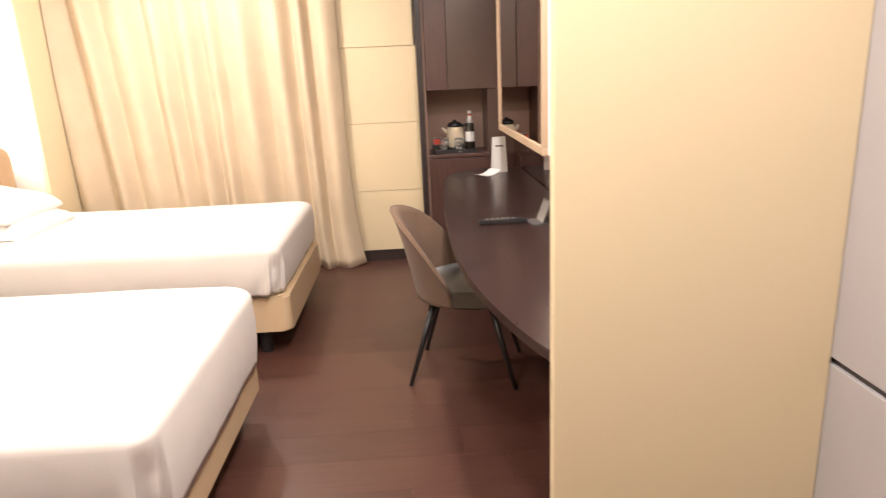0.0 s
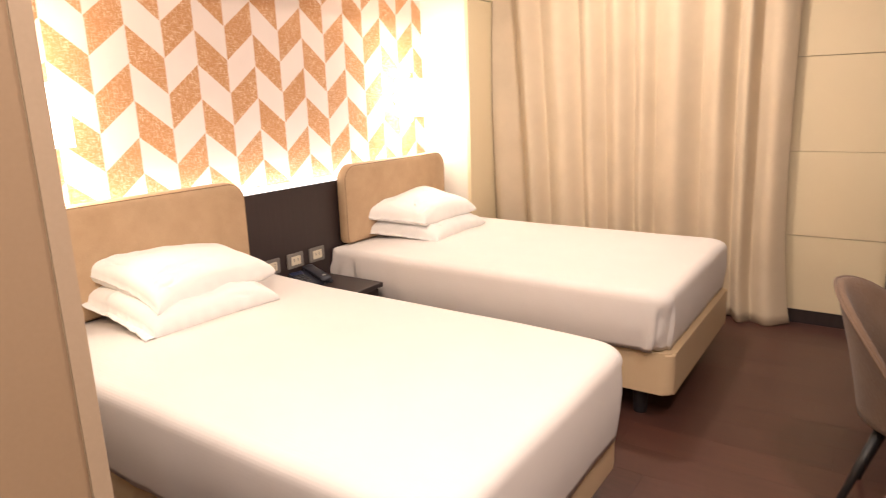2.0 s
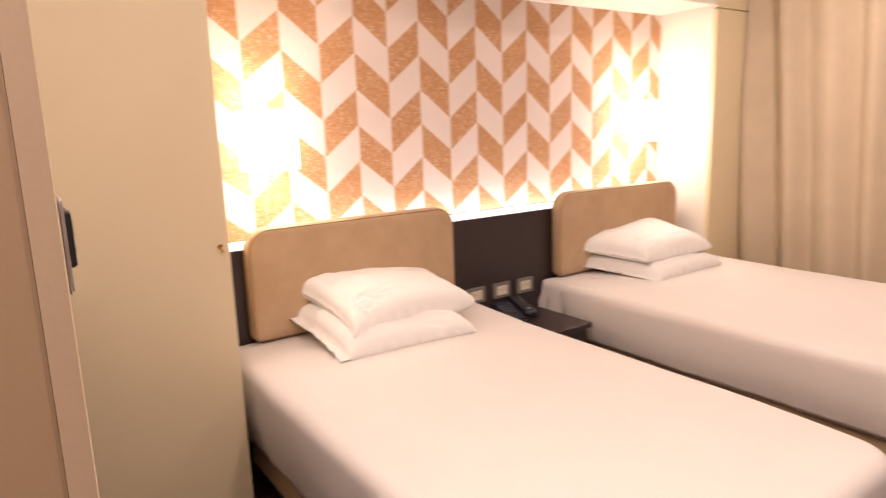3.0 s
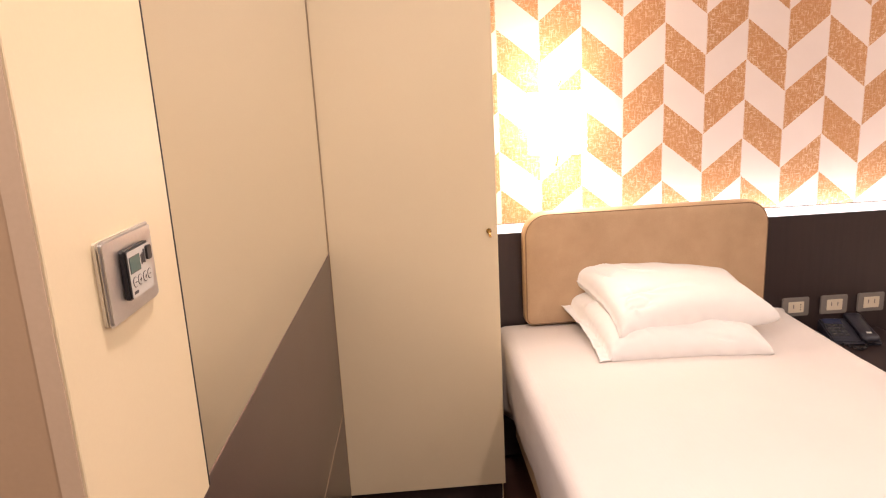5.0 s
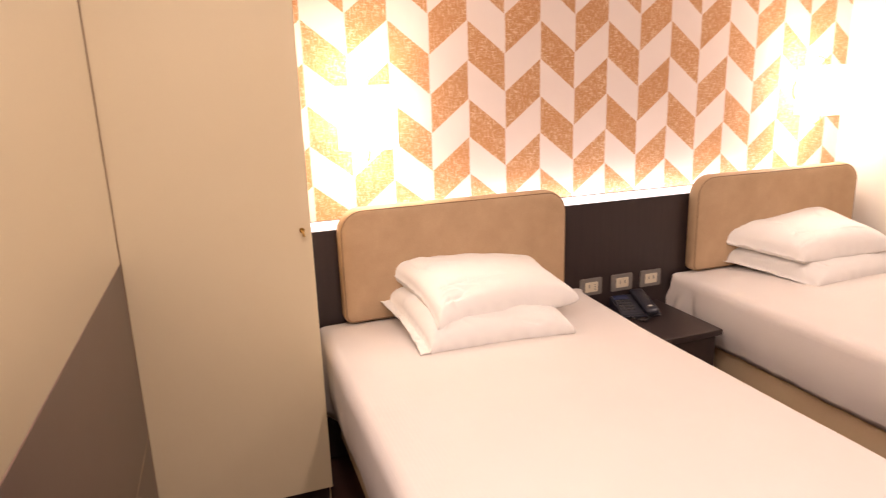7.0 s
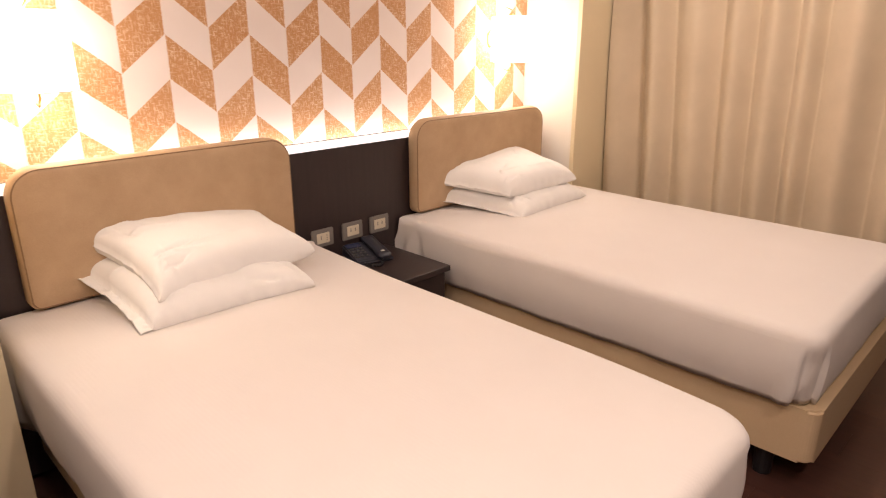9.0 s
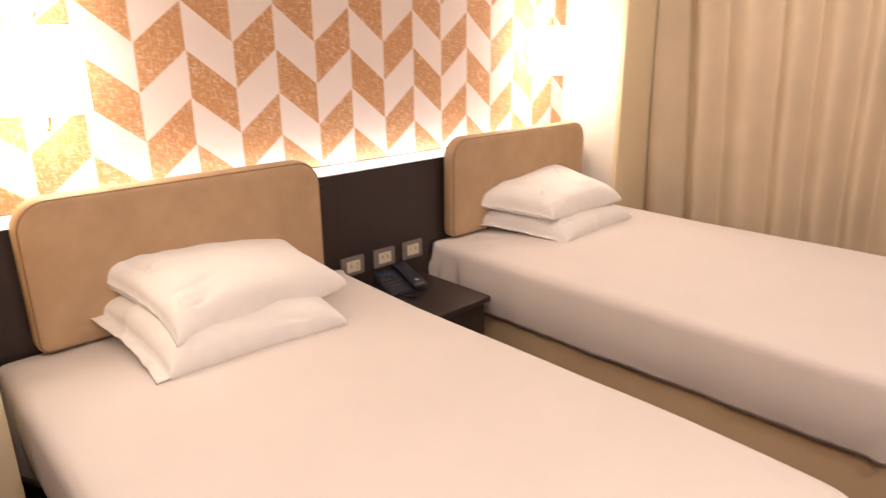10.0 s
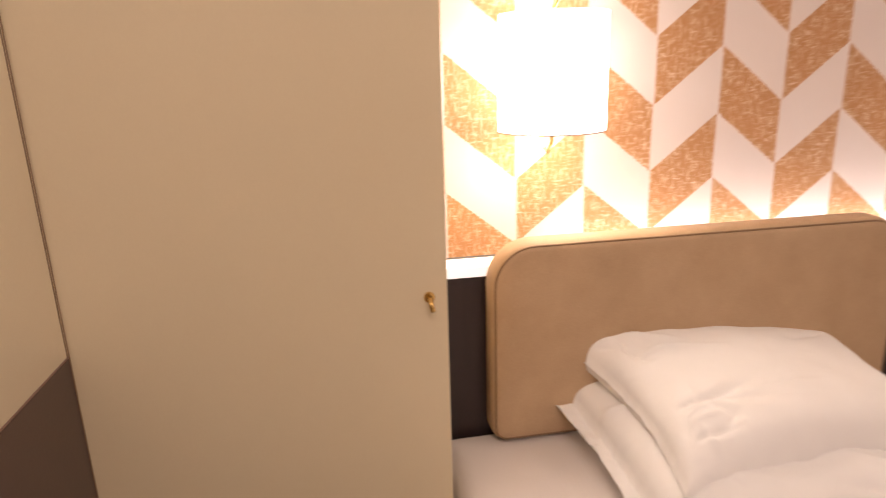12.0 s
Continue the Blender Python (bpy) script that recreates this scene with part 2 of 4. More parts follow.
BULB = glow("lit_bulb", (1.0, 0.88, 0.72), BULB_GLOW)
BRASS_DULL = surface("dull_alloy_channel", (0.14, 0.12, 0.105), (0.18, 0.16, 0.14), 4, 300, 0.5)
STRIP_LIGHT = glow("led_strip", (1.0, 0.95, 0.89), STRIP_GLOW)
LEDGE = glow("frosted_light_ledge", (1.0, 0.97, 0.92), 0.9)
BEIGE_BOARD = surface("beige_board", (0.42, 0.31, 0.21), (0.46, 0.34, 0.235), 2, 220, 0.5, 0.1, 0.06)
WHITE_LAM = surface("white_lacquer", (0.80, 0.78, 0.75), (0.84, 0.82, 0.79), 2, 240, 0.35, 0.1, 0.04)
# Diffuser of the assumed ceiling spots, which are out of view
DOWN_GLASS = glow("unseen_downlight_diffuser", WARM, 6.0)
UNDERLAY = surface("dark_underlay", (0.016, 0.009, 0.007), (0.022, 0.012, 0.010), 4, 200, 0.9)
GLASS, _n, _l, _b = base_material("clear_glass", (0.95, 0.96, 0.96), 0.03)
_b.inputs["Transmission Weight"].default_value = 0.95
DARK_GLASS, _n, _l, _b = base_material("dark_bottle_glass", (0.03, 0.025, 0.02), 0.08)


# ---- building helpers ----
def finish(bm, name, material, smooth=False):
    bmesh.ops.recalc_face_normals(bm, faces=bm.faces[:])
    mesh = bpy.data.meshes.new(name)
    bm.to_mesh(mesh)
    bm.free()
    mesh.materials.append(material)
    if smooth:
        mesh.shade_smooth()
    return mesh


def thing(name, label, category, at=None, group="", kind=""):
    ob = new(name)
    ob.matrix_world = at or Matrix()
    ob.empty_display_size = 0.05
    return tagged(ob, label, category, group, kind)


def part(name, bm, material, parent, label="", smooth=False):
    """One mesh object under a thing or under a part, in its parent's space."""
    ob = new(name, finish(bm, name, material, smooth))
    ob.parent = parent
    if label:
        ob["label"] = label
    return ob


def solid(name, bm, material, label="", category="", group="", kind="", smooth=False, at=None):
    ob = new(name, finish(bm, name, material, smooth))
    ob.matrix_world = at or Matrix()
    return tagged(ob, label, category, group, kind)


def box(x0, x1, y0, y1, z0, z1, bevel=0.0, seg=2, bm=None):
    bm = bm or bmesh.new()
    made = bmesh.ops.create_cube(bm, size=1, matrix=Matrix.LocRotScale(((x0 + x1) / 2, (y0 + y1) / 2, (z0 + z1) / 2), None, (x1 - x0, y1 - y0, z1 - z0)))
    if bevel:
        edges = {e for v in made["verts"] for e in v.link_edges}
        bmesh.ops.bevel(bm, geom=list(edges), offset=bevel, segments=seg, affect="EDGES", profile=0.5)
    return bm


def cylinder(r0, r1, z0, z1, n=24, at=(0, 0), bm=None, caps=True):
    bm = bm or bmesh.new()
    bmesh.ops.create_cone(bm, cap_ends=caps, segments=n, radius1=r0, radius2=r1, depth=z1 - z0, matrix=Matrix.Translation((at[0], at[1], (z0 + z1) / 2)))
    return bm


def lathe(profile, n=24, at=(0, 0, 0)):
    """A turned body from (radius, height) pairs."""
    bm = bmesh.new()
    rings = [[bm.verts.new((at[0] + r * math.cos(2 * math.pi * i / n), at[1] + r * math.sin(2 * math.pi * i / n), at[2] + z)) for i in range(n)] for r, z in profile]
    for a, b in zip(rings, rings[1:]):
        for i in range(n):
            bm.faces.new((a[i], a[(i + 1) % n], b[(i + 1) % n], b[i]))
    bm.faces.new(rings[0][::-1])
    bm.faces.new(rings[-1])
    return bm


def rod(points, r, n=8, bm=None, r_end=None):
    """A round bar through the points."""
    bm = bm or bmesh.new()
    pts = [Vector(p) for p in points]
    rings = []
    for i, p in enumerate(pts):
        d = (pts[min(i + 1, len(pts) - 1)] - pts[max(i - 1, 0)]).normalized()
        u = d.cross(Vector((0.13, 0.31, 0.94))).normalized()
        w = d.cross(u)
        rr = r + ((r_end or r) - r) * i / max(1, len(pts) - 1)
        rings.append([bm.verts.new(p + rr * (math.cos(2 * math.pi * k / n) * u + math.sin(2 * math.pi * k / n) * w)) for k in range(n)])
    for a, b in zip(rings, rings[1:]):
        for k in range(n):
            bm.faces.new((a[k], a[(k + 1) % n], b[(k + 1) % n], b[k]))
    bm.faces.new(rings[0][::-1])
    bm.faces.new(rings[-1])
    return bm


def slab(outline, z0, z1, bevel=0.0, seg=2):
    """An upright prism over a closed outline of (x, y)."""
    bm = bmesh.new()
    low = [bm.verts.new((x, y, z0)) for x, y in outline]
    high = [bm.verts.new((x, y, z1)) for x, y in outline]
    n = len(outline)
    bottom, top = bm.faces.new(low[::-1]), bm.faces.new(high)
    for i in range(n):
        bm.faces.new((low[i], low[(i + 1) % n], high[(i + 1) % n], high[i]))
    if bevel:
        bmesh.ops.bevel(bm, geom=list(set(top.edges) | set(bottom.edges)), offset=bevel, segments=seg, affect="EDGES")
    return bm


def rounded_rect(w, h, r, n=6, corners=(1, 1, 1, 1)):
    """Outline of a rectangle about the origin; corners: which of right-top, left-top, left-bottom, right-bottom are rounded."""
    pts = []
    for k, (sx, sy) in enumerate(((1, 1), (-1, 1), (-1, -1), (1, -1))):
        rr = r if corners[k] else 0.012
        for i in range(n + 1):
            a = math.pi / 2 * (k + i / n)
            pts.append((sx * (w / 2 - rr) + rr * math.cos(a), sy * (h / 2 - rr) + rr * math.sin(a)))
    return pts


def upright_x(bm, x):
    """Turn a prism that lies flat (its plan in x, y) to stand in the y, z plane, its underside at x."""
    bmesh.ops.transform(bm, matrix=Matrix(((0, 0, 1, x), (1, 0, 0, 0), (0, 1, 0, 0), (0, 0, 0, 1))), verts=bm.verts[:])
    return bm


# ---- setting ----
X_EAST, Y_NORTH, Y_SOUTH = 3.485, 2.93, -3.4
FLOOR_BASE = solid("floor", box(-0.3, 3.95, Y_SOUTH - 0.1, 3.3, -0.08, -0.009), UNDERLAY, "dark red-brown wood laminate floor", "floor", kind="structure")
solid("ceiling", box(-0.3, 3.95, Y_SOUTH - 0.1, 3.3, CEILING, CEILING + 0.1), CEILING_PAINT, "plain off-white painted ceiling", "ceiling", kind="structure")
solid("wall_west", box(-0.12, 0.0, -1.34, 2.40, 0, CEILING), WALLPAPER, "wall papered with ochre and pale chevron print", "wall", kind="structure")
solid("wall_niche_side", box(0.0, 0.356, 2.315, 2.46, 0, CEILING), PLASTER, "plain warm white side of the bed niche", "wall", kind="structure")
pier = thing("wall_west_pier", "cream panelled pier beside the curtain", "wall", kind="structure")
part("board", box(0.358, 0.384, 2.308, Y_NORTH, 0, 2.027, 0.002), CREAM, pier)
part("board", box(0.358, 0.384, 2.308, Y_NORTH, 2.033, CEILING, 0.002), CREAM, pier)
part("backing", box(0.20, 0.356, 2.462, Y_NORTH, 0, CEILING), WENGE, pier)
solid("wall_north", box(-0.12, 3.62, Y_NORTH, Y_NORTH + 0.12, 0, CEILING), PLASTER, "plain warm white wall behind the curtain", "wall", kind="structure")
solid("wall_east", box(X_EAST, X_EAST + 0.12, -0.62, Y_NORTH, 0, CEILING), DADO, "dark brown panelled wall behind the desk", "wall", kind="structure")
solid("wall_corridor_west", box(2.02, 2.133, Y_SOUTH, -1.2005, 0, CEILING), ROSE, "rose-beige boarded corridor wall", "wall", kind="structure")
solid("wall_south_of_beds", box(0.0, 2.02, -1.36, -1.22, 0, CEILING), PLASTER, "wall behind the tall mirror", "wall", kind="structure")
solid("wall_corridor_east", box(3.68, 3.90, Y_SOUTH, -0.40, 0, CEILING), PLASTER, "wall behind the grey cupboard fronts", "wall", kind="structure")
solid("wall_south", box(1.96, 3.90, Y_SOUTH - 0.12, Y_SOUTH, 0, CEILING), PLASTER, "plain wall closing the corridor", "wall", kind="structure")
solid("soffit", box(0.0, 0.378, -0.6, 2.307, 2.045, CEILING), PLASTER, "plain white soffit over the bed niche", "soffit", kind="structure")
solid("partition", box(3.03, 3.66, -0.66, -0.622, 0, CEILING, 0.003), CREAM, "cream laminated partition at the desk's end", "partition", kind="structure")


def skirting(name, x0, x1, y0, y1, h=0.08):
    solid(name, box(x0, x1, y0, y1, 0, h, 0.002), WENGE, "dark wood skirting board", "skirting", kind="structure")


# ---- bed niche: back panel, light ledge, headboards ----
def headboard_panel():
    t = thing("wall_panelling", "dark wenge wall panel with a lit white ledge behind the beds", "wall panel")
    part("panel", box(0.145, 0.200, -0.60, 2.235, 0.02, 0.971, 0.002), WENGE, t)
    part("trough", box(0.004, 0.1420, -0.60, 2.152, 0.02, 0.940), WHITE_LAM, t, "white trough behind the ledge")
    part("ledge", box(0.145, 0.208, -0.60, 2.152, 0.973, 0.997, 0.002), LEDGE, t, "frosted white ledge that glows faintly")
    part("channel_lip", box(0.1424, 0.1448, -0.60, 2.15, 0.9405, 1.0005, 0.0005), BRASS_DULL, t, "dull metal lip of the light channel")
    part("led_strip", box(0.030, 0.060, -0.22, 2.05, 0.9405, 0.949), STRIP_LIGHT, t, "glowing warm light strip along the wall")
    return t


def cushion(w, h, radius, foot_radius, thick, soft):
    """An upholstered pad in the y, z plane: back flat at x = 0, edges rolled over to a gently domed front."""
    bm = bmesh.new()

    def ring(inset, x):
        pts = []
        for k, (sy, sz) in enumerate(((1, 1), (-1, 1), (-1, -1), (1, -1))):
            rr = max(0.003, (radius if sz > 0 else foot_radius) - inset)
            for i in range(11):
                a = math.pi / 2 * (k + i / 10)
                pts.append((x, sy * (w / 2 - inset - rr) + rr * math.cos(a), h / 2 + sz * (h / 2 - inset - rr) + rr * math.sin(a)))
        return [bm.verts.new(p) for p in pts]

    rings = [ring(0.004, 0.0), ring(0.0, 0.006), ring(0.0, thick - soft)]
    for a in (20, 40, 60, 80):
        rings.append(ring(soft * (1 - math.cos(math.radians(a))), thick - soft + soft * math.sin(math.radians(a))))
    for inset, dome in ((0.04, 0.0015), (0.075, 0.003), (0.12, 0.004), (0.17, 0.0045)):
        rings.append(ring(inset, thick + dome))
    n = len(rings[0])
    for a, b in zip(rings, rings[1:]):
        for i in range(n):
            bm.faces.new((a[i], a[(i + 1) % n], b[(i + 1) % n], b[i]))
    bm.faces.new(rings[0][::-1])
    bm.faces.new(rings[-1])
    return bm


def headboard(y0, y1, label):
    w, h = y1 - y0, 0.446
    t = thing("headboard", label, "headboard", pose(0.209, (y0 + y1) / 2, 0.609), "headboards over the beds")
    part("cushion", cushion(w, h, 0.092, 0.035, 0.062, 0.022), TAN, t, smooth=True)
    rim = []
    for k, (sy, sz) in enumerate(((1, 1), (-1, 1), (-1, -1), (1, -1))):
        rr = 0.084 if sz > 0 else 0.027
        for i in range(11):
            a = math.pi / 2 * (k + i / 10)
            rim.append((0.0565, sy * (w / 2 - 0.008 - rr) + rr * math.cos(a), h / 2 + sz * (h / 2 - 0.008 - rr) + rr * math.sin(a)))
    part("piping", rod(rim + rim[:1], 0.0026, 6), PIPING, t, "tan leather piping round the edge", True)
    return t


headboard_panel()
headboard(-0.468, 0.493, "tan suede padded headboard with rounded corners above the nearer bed")
headboard(1.168, 2.158, "tan suede padded headboard with rounded corners beside the curtain")


def bed_cover(w, length, z0, z1, seed, head_rise, foot_taper):
    """A sheet drawn tight over a mattress: rounded top edges, soft sides that hang to a slightly wavy hem."""
    rnd = random.Random(seed)
    bm = bmesh.new()
    # profile across any edge: from the top inwards, over the shoulder, down to the hem
    r = 0.047
    per = rounded_rect(length, w, 0.085, 12, (1, 0, 0, 1))
    # subdivide the outline evenly
    fine = []
    for i, p in enumerate(per):
        q = per[(i + 1) % len(per)]
        d = math.dist(p, q)
        k = max(1, int(d / 0.014))
        fine += [(p[0] + (q[0] - p[0]) * j / k, p[1] + (q[1] - p[1]) * j / k) for j in range(k)]
    n = len(fine)
    levels = [("in", 0.52), ("in", 0.42), ("in", 0.28), ("in", 0.16)] + [("arc", a) for a in (0, 18, 36, 54, 72, 90)] + [("side", s) for s in (0.1, 0.2, 0.3, 0.4, 0.5, 0.6, 0.7, 0.8, 0.9, 1.0)]
    rings = []
    ph = [rnd.uniform(0, 6.28) for _ in range(4)]
    for kind, v in levels:
        ring = []
        for i, (x, y) in enumerate(fine):
            u = i / n * 2 * math.pi
            if kind == "in":
                s = v
                cx, cy = max(0.02, 1 - 2 * s / length * 1.0), max(0.02, 1 - 2 * s / w)
                px, py, pz = x * cx, y * cy, z1 + 0.006 * min(1, s / 0.3)
            elif kind == "arc":
                a = math.radians(v)
                ins = r * (1 - math.sin(a))
                head = 0.3 if x < -length / 2 + 0.02 else 1.0
                px, py, pz = x * (1 - 2 * ins * head / length), y * (1 - 2 * ins / w), z1 - r * head * (1 - math.cos(a))
            else:
                wave = 0.010 * math.exp(-(x + length / 2) / 0.16) * math.sin(52 * x) + 0.0025 * math.sin(9 * u + ph[0]) + 0.002 * math.sin(23 * u + ph[1]) + 0.0014 * math.sin(51 * u + ph[2])
                ends = min(abs(abs(x) - length / 2), 0.25) + min(abs(abs(y) - w / 2), 0.25)
                pinch = max(0.0, 1 - ends / 0.16)
                wave += 0.007 * pinch * math.sin(46 * (x + y) + 9 * v + ph[2])
                # crumpled gathers at the corners
                wave += 0.026 * pinch * (1 - v) * min(1.0, 5 * v) * noise.noise(Vector((x * 34, y * 34, v * 7 + seed)))
                if x > length / 2 - 0.02:
                    wave *= 0.4
                bulge = 0.006 * math.sin(v * math.pi) + wave * v
                tuck = (-0.012 if x > length / 2 - 0.09 else -0.026) * v * v
                # the top sheet ends short of the head and hangs proud of the one below
                if x < -length / 2 + 0.12:
                    tuck += 0.022 * v + 0.007 * v * math.sin(95 * x)
                    x -= 0.022 * v
                elif x < -length / 2 + 0.165:
                    tuck -= 0.012 * min(1.0, 0.4 + v)
                # tucked fold: the sheet steps in round the foot corners
                if x > length / 2 - 0.05 and abs(y) > w / 2 - 0.085:
                    tuck -= 0.016 * min(1.0, v * 3)
                px, py = x * (1 + 2 * (bulge + tuck) / length), y * (1 + 2 * (bulge + tuck) / w)
                pz = (z1 - r) + (z0 - (z1 - r)) * v + (0.002 * math.sin(13 * u + ph[3]) if v > 0.9 else 0)
            # the cover draws in a little towards the foot on one side
            if py > 0:
                py *= 1 - foot_taper * max(0.0, (x - 0.2 * length) / (0.3 * length)) ** 2
            ring.append(bm.verts.new((px, py, pz)))
        rings.append(ring)
    for a, b in zip(rings, rings[1:]):
        for i in range(n):
            bm.faces.new((a[i], b[i], b[(i + 1) % n], a[(i + 1) % n]))
    bm.faces.new(rings[0])
    under = [bm.verts.new((v.co.x * 0.985, v.co.y * 0.97, v.co.z + 0.03)) for v in rings[-1]]
    for i in range(n):
        bm.faces.new((rings[-1][i], under[i], under[(i + 1) % n], rings[-1][(i + 1) % n]))
    for v in bm.verts:
        v.co.z += head_rise * max(0.0, -v.co.x / length - 0.25) * (v.co.z > z1 - 0.05)
        v.co.z += 0.003 * noise.noise(v.co * 4.0 + Vector((seed, 0, 0)))
    for v in rings[0]:
        v.co.z = z1 + 0.006
    return bm


def bed(y0, y1, x0, x1, top, label, seed, head_rise, foot_inset, hem, foot_taper):
    cx, cy = (x0 + x1) / 2, (y0 + y1) / 2
    w, length = y1 - y0, x1 - x0
    t = thing("bed", label, "bed", pose(cx, cy, 0), "twin beds")
    base = slab(rounded_rect(length - 0.005 - foot_inset, w - 0.100, 0.04, 8), 0.135, 0.325, 0.009, 3)
    bmesh.ops.translate(base, vec=(-foot_inset / 2, 0, 0), verts=base.verts[:])
    part("base", base, CREAM_LEATHER, t, "cream leather-covered bed base")
    part("mattress_cover", bed_cover(w, length, hem, top, seed, head_rise, foot_taper), LINEN, t, "white striped bed linen drawn tight over the mattress", True)
    for sx in (-1, 1):
        for sy in (-1, 1):
            leg = cylinder(0.03, 0.036, 0.0, 0.137, 16, (sx * (length / 2 - 0.14), sy * (w / 2 - 0.14)))
            part("leg", leg, BLACK, t)
    return t


BED_TOP = 0.584
bed(-0.566, 0.603, 0.212, 2.078, 0.580, "white-sheeted twin bed on a cream leather base by the cream panel", 3, 0.09, 0.022, 0.262, 0.065)
bed(1.093, 2.312, 0.212, 2.065, 0.596, "white-sheeted twin bed on a cream leather base by the curtain", 8, 0.035, -0.02, 0.330, 0.0)


def pillow(label, corners, rise, drop, floor_z, seed=1, group="pillows", flap=0.04, sharp=1.0, tip=0.0, star=None, sag=0.045):
    """A filled cotton case: seam corners back-low, back-high, front-low, front-high in y; rise and drop of the filling, an open flap at the low-y end, crisp creases that run in from the corners, and a fan of them from the point star."""
    rnd = random.Random(seed * 7)
    folds = []
    for k in range(15):
        su, sv = rnd.choice((-1, -1, 1)), rnd.choice((-1, 1, 1))
        u0, v0 = su * rnd.uniform(0.5, 0.97), sv * rnd.uniform(0.35, 0.95)
        ang = math.atan2(-v0, -u0) + rnd.uniform(-0.8, 0.8)
        run = rnd.uniform(0.25, 0.8)
        folds.append((u0, v0, u0 + run * math.cos(ang), v0 + run * math.sin(ang) * 0.7, rnd.uniform(0.022, 0.055), rnd.choice((-1, 1)) * rnd.uniform(0.006, 0.016) * sharp))
    if star:
        for k, ang in enumerate((-1.5, -0.75, -0.35, -0.1, 0.12, 0.42, 0.9, 2.6)):
            run = (0.35, 0.5, 0.75, 1.05, 0.8, 0.6, 0.4, 0.3)[k]
            folds.append((star[0], star[1], star[0] + run * math.cos(ang), star[1] + run * math.sin(ang), 0.034 + 0.008 * (k % 3), (0.0042 if k % 2 else -0.004) * sharp))
    bl, br, fl, fr = (Vector(c) for c in corners)
    base = (bl + br + fl + fr) / 4
    base.z = floor_z
    bm = bmesh.new()
    nu, nv = 120, 90
    shift = Vector((seed * 3.1, seed * 1.7, seed * 0.3))

    def fold_height(u, v):
        total = 0.0
        for u0, v0, u1, v1, wid, amp in folds:
            du, dv = u1 - u0, v1 - v0
            s = max(0.0, min(1.0, ((u - u0) * du + (v - v0) * dv) / (du * du + dv * dv)))
            dist = math.hypot(u - u0 - s * du, v - v0 - s * dv)
            width = wid * (0.5 + 1.2 * s)
            if dist < 4 * width:
                total += amp * (1 - s * s) * min(1.0, 4 * s) * math.exp(-abs(dist / width) ** 1.25)
        return total

    for side in (1, -1):
        g = []
        for i in range(nu + 1):
            row = []
            for j in range(nv + 1):
                u, v = 2 * i / nu - 1, 2 * j / nv - 1
                p, q = (u + 1) / 2, (v + 1) / 2
                # edges sag in between the corners
                p2 = p - sag * (1 - v * v) * u * abs(u) ** 3
                q2 = q - 0.8 * sag * (1 - u * u) * v * abs(v) ** 3
                co = (bl * (1 - p2) + br * p2) * (1 - q2) + (fl * (1 - p2) + fr * p2) * q2
                un = min(1.0, max(-1.0, (u - flap) / (1 - flap))) if u > -1 + 2 * flap else -1.0
                puff = (max(0.0, 1 - abs(un) ** 4.2) * max(0.0, 1 - abs(v) ** 4.4)) ** 0.38
                pw = co + shift
                crease = 0.007 * noise.noise(pw * 4.5) + 0.004 * noise.noise(pw * 14.0) + fold_height(u, v)
                loose = 1 - min(1.0, puff * 1.4)
                co.z += loose * (0.007 * noise.noise(Vector((u * 4, v * 5, seed))) + 0.004 * noise.noise(Vector((u * 13, v * 13, seed))))
                co.x += loose * 0.006 * noise.noise(Vector((u * 6, v * 6, seed + 9.0)))
                co.z += puff * (rise if side > 0 else -drop) + crease * min(1.0, puff * 1.5) * side
                co.z += (0.0009 if side > 0 else -0.0009) * (max(abs(u), abs(v)) < 0.999)
                co.z = max(co.z, floor_z)
                co.z += tip * (max(0.0, u) * max(0.0, -v)) ** 14
                row.append(bm.verts.new(co - base))
            g.append(row)
        for i in range(nu):
            for j in range(nv):
                quad = (g[i][j], g[i + 1][j], g[i + 1][j + 1], g[i][j + 1])
                bm.faces.new(quad if side < 0 else quad[::-1])
    bmesh.ops.remove_doubles(bm, verts=bm.verts[:], dist=0.0004)
    bmesh.ops.recalc_face_normals(bm, faces=bm.faces[:])
    return solid("pillow", bm, PILLOWCASE, label, "pillow", group, smooth=True, at=Matrix.Translation(base))


pillow("plump white pillow lying on the bed by the cream panel", ((0.226, -0.352, 0.700), (0.245, 0.350, 0.650), (0.618, -0.282, 0.590), (0.656, 0.312, 0.594)), 0.078, 0.05, BED_TOP + 0.002, 1, "pillows by the cream panel", 0.07, 1.0, 0.0, (-0.5, 0.6))
pillow("plump white pillow stacked on another against a tan headboard", ((0.216, -0.312, 0.808), (0.232, 0.368, 0.742), (0.585, -0.204, 0.660), (0.560, 0.384, 0.684)), 0.080, 0.05, BED_TOP + 0.06, 2, "pillows by the cream panel", 0.012, 1.1, 0.0, (-0.62, 0.42), 0.07)
pillow("white pillow lying on the bed by the curtain", ((0.215, 1.300, 0.655), (0.235, 2.035, 0.640), (0.655, 1.482, 0.598), (0.640, 2.065, 0.612)), 0.078, 0.03, BED_TOP + 0.010, 5, "pillows by the curtain", 0.04)
pillow("white pillow stacked on another beside the curtain", ((0.222, 1.300, 0.737), (0.218, 1.985, 0.80), (0.575, 1.486, 0.698), (0.602, 2.020, 0.702)), 0.086, 0.03, BED_TOP + 0.06, 6, "pillows by the curtain", 0.015, 0.9, 0.105)


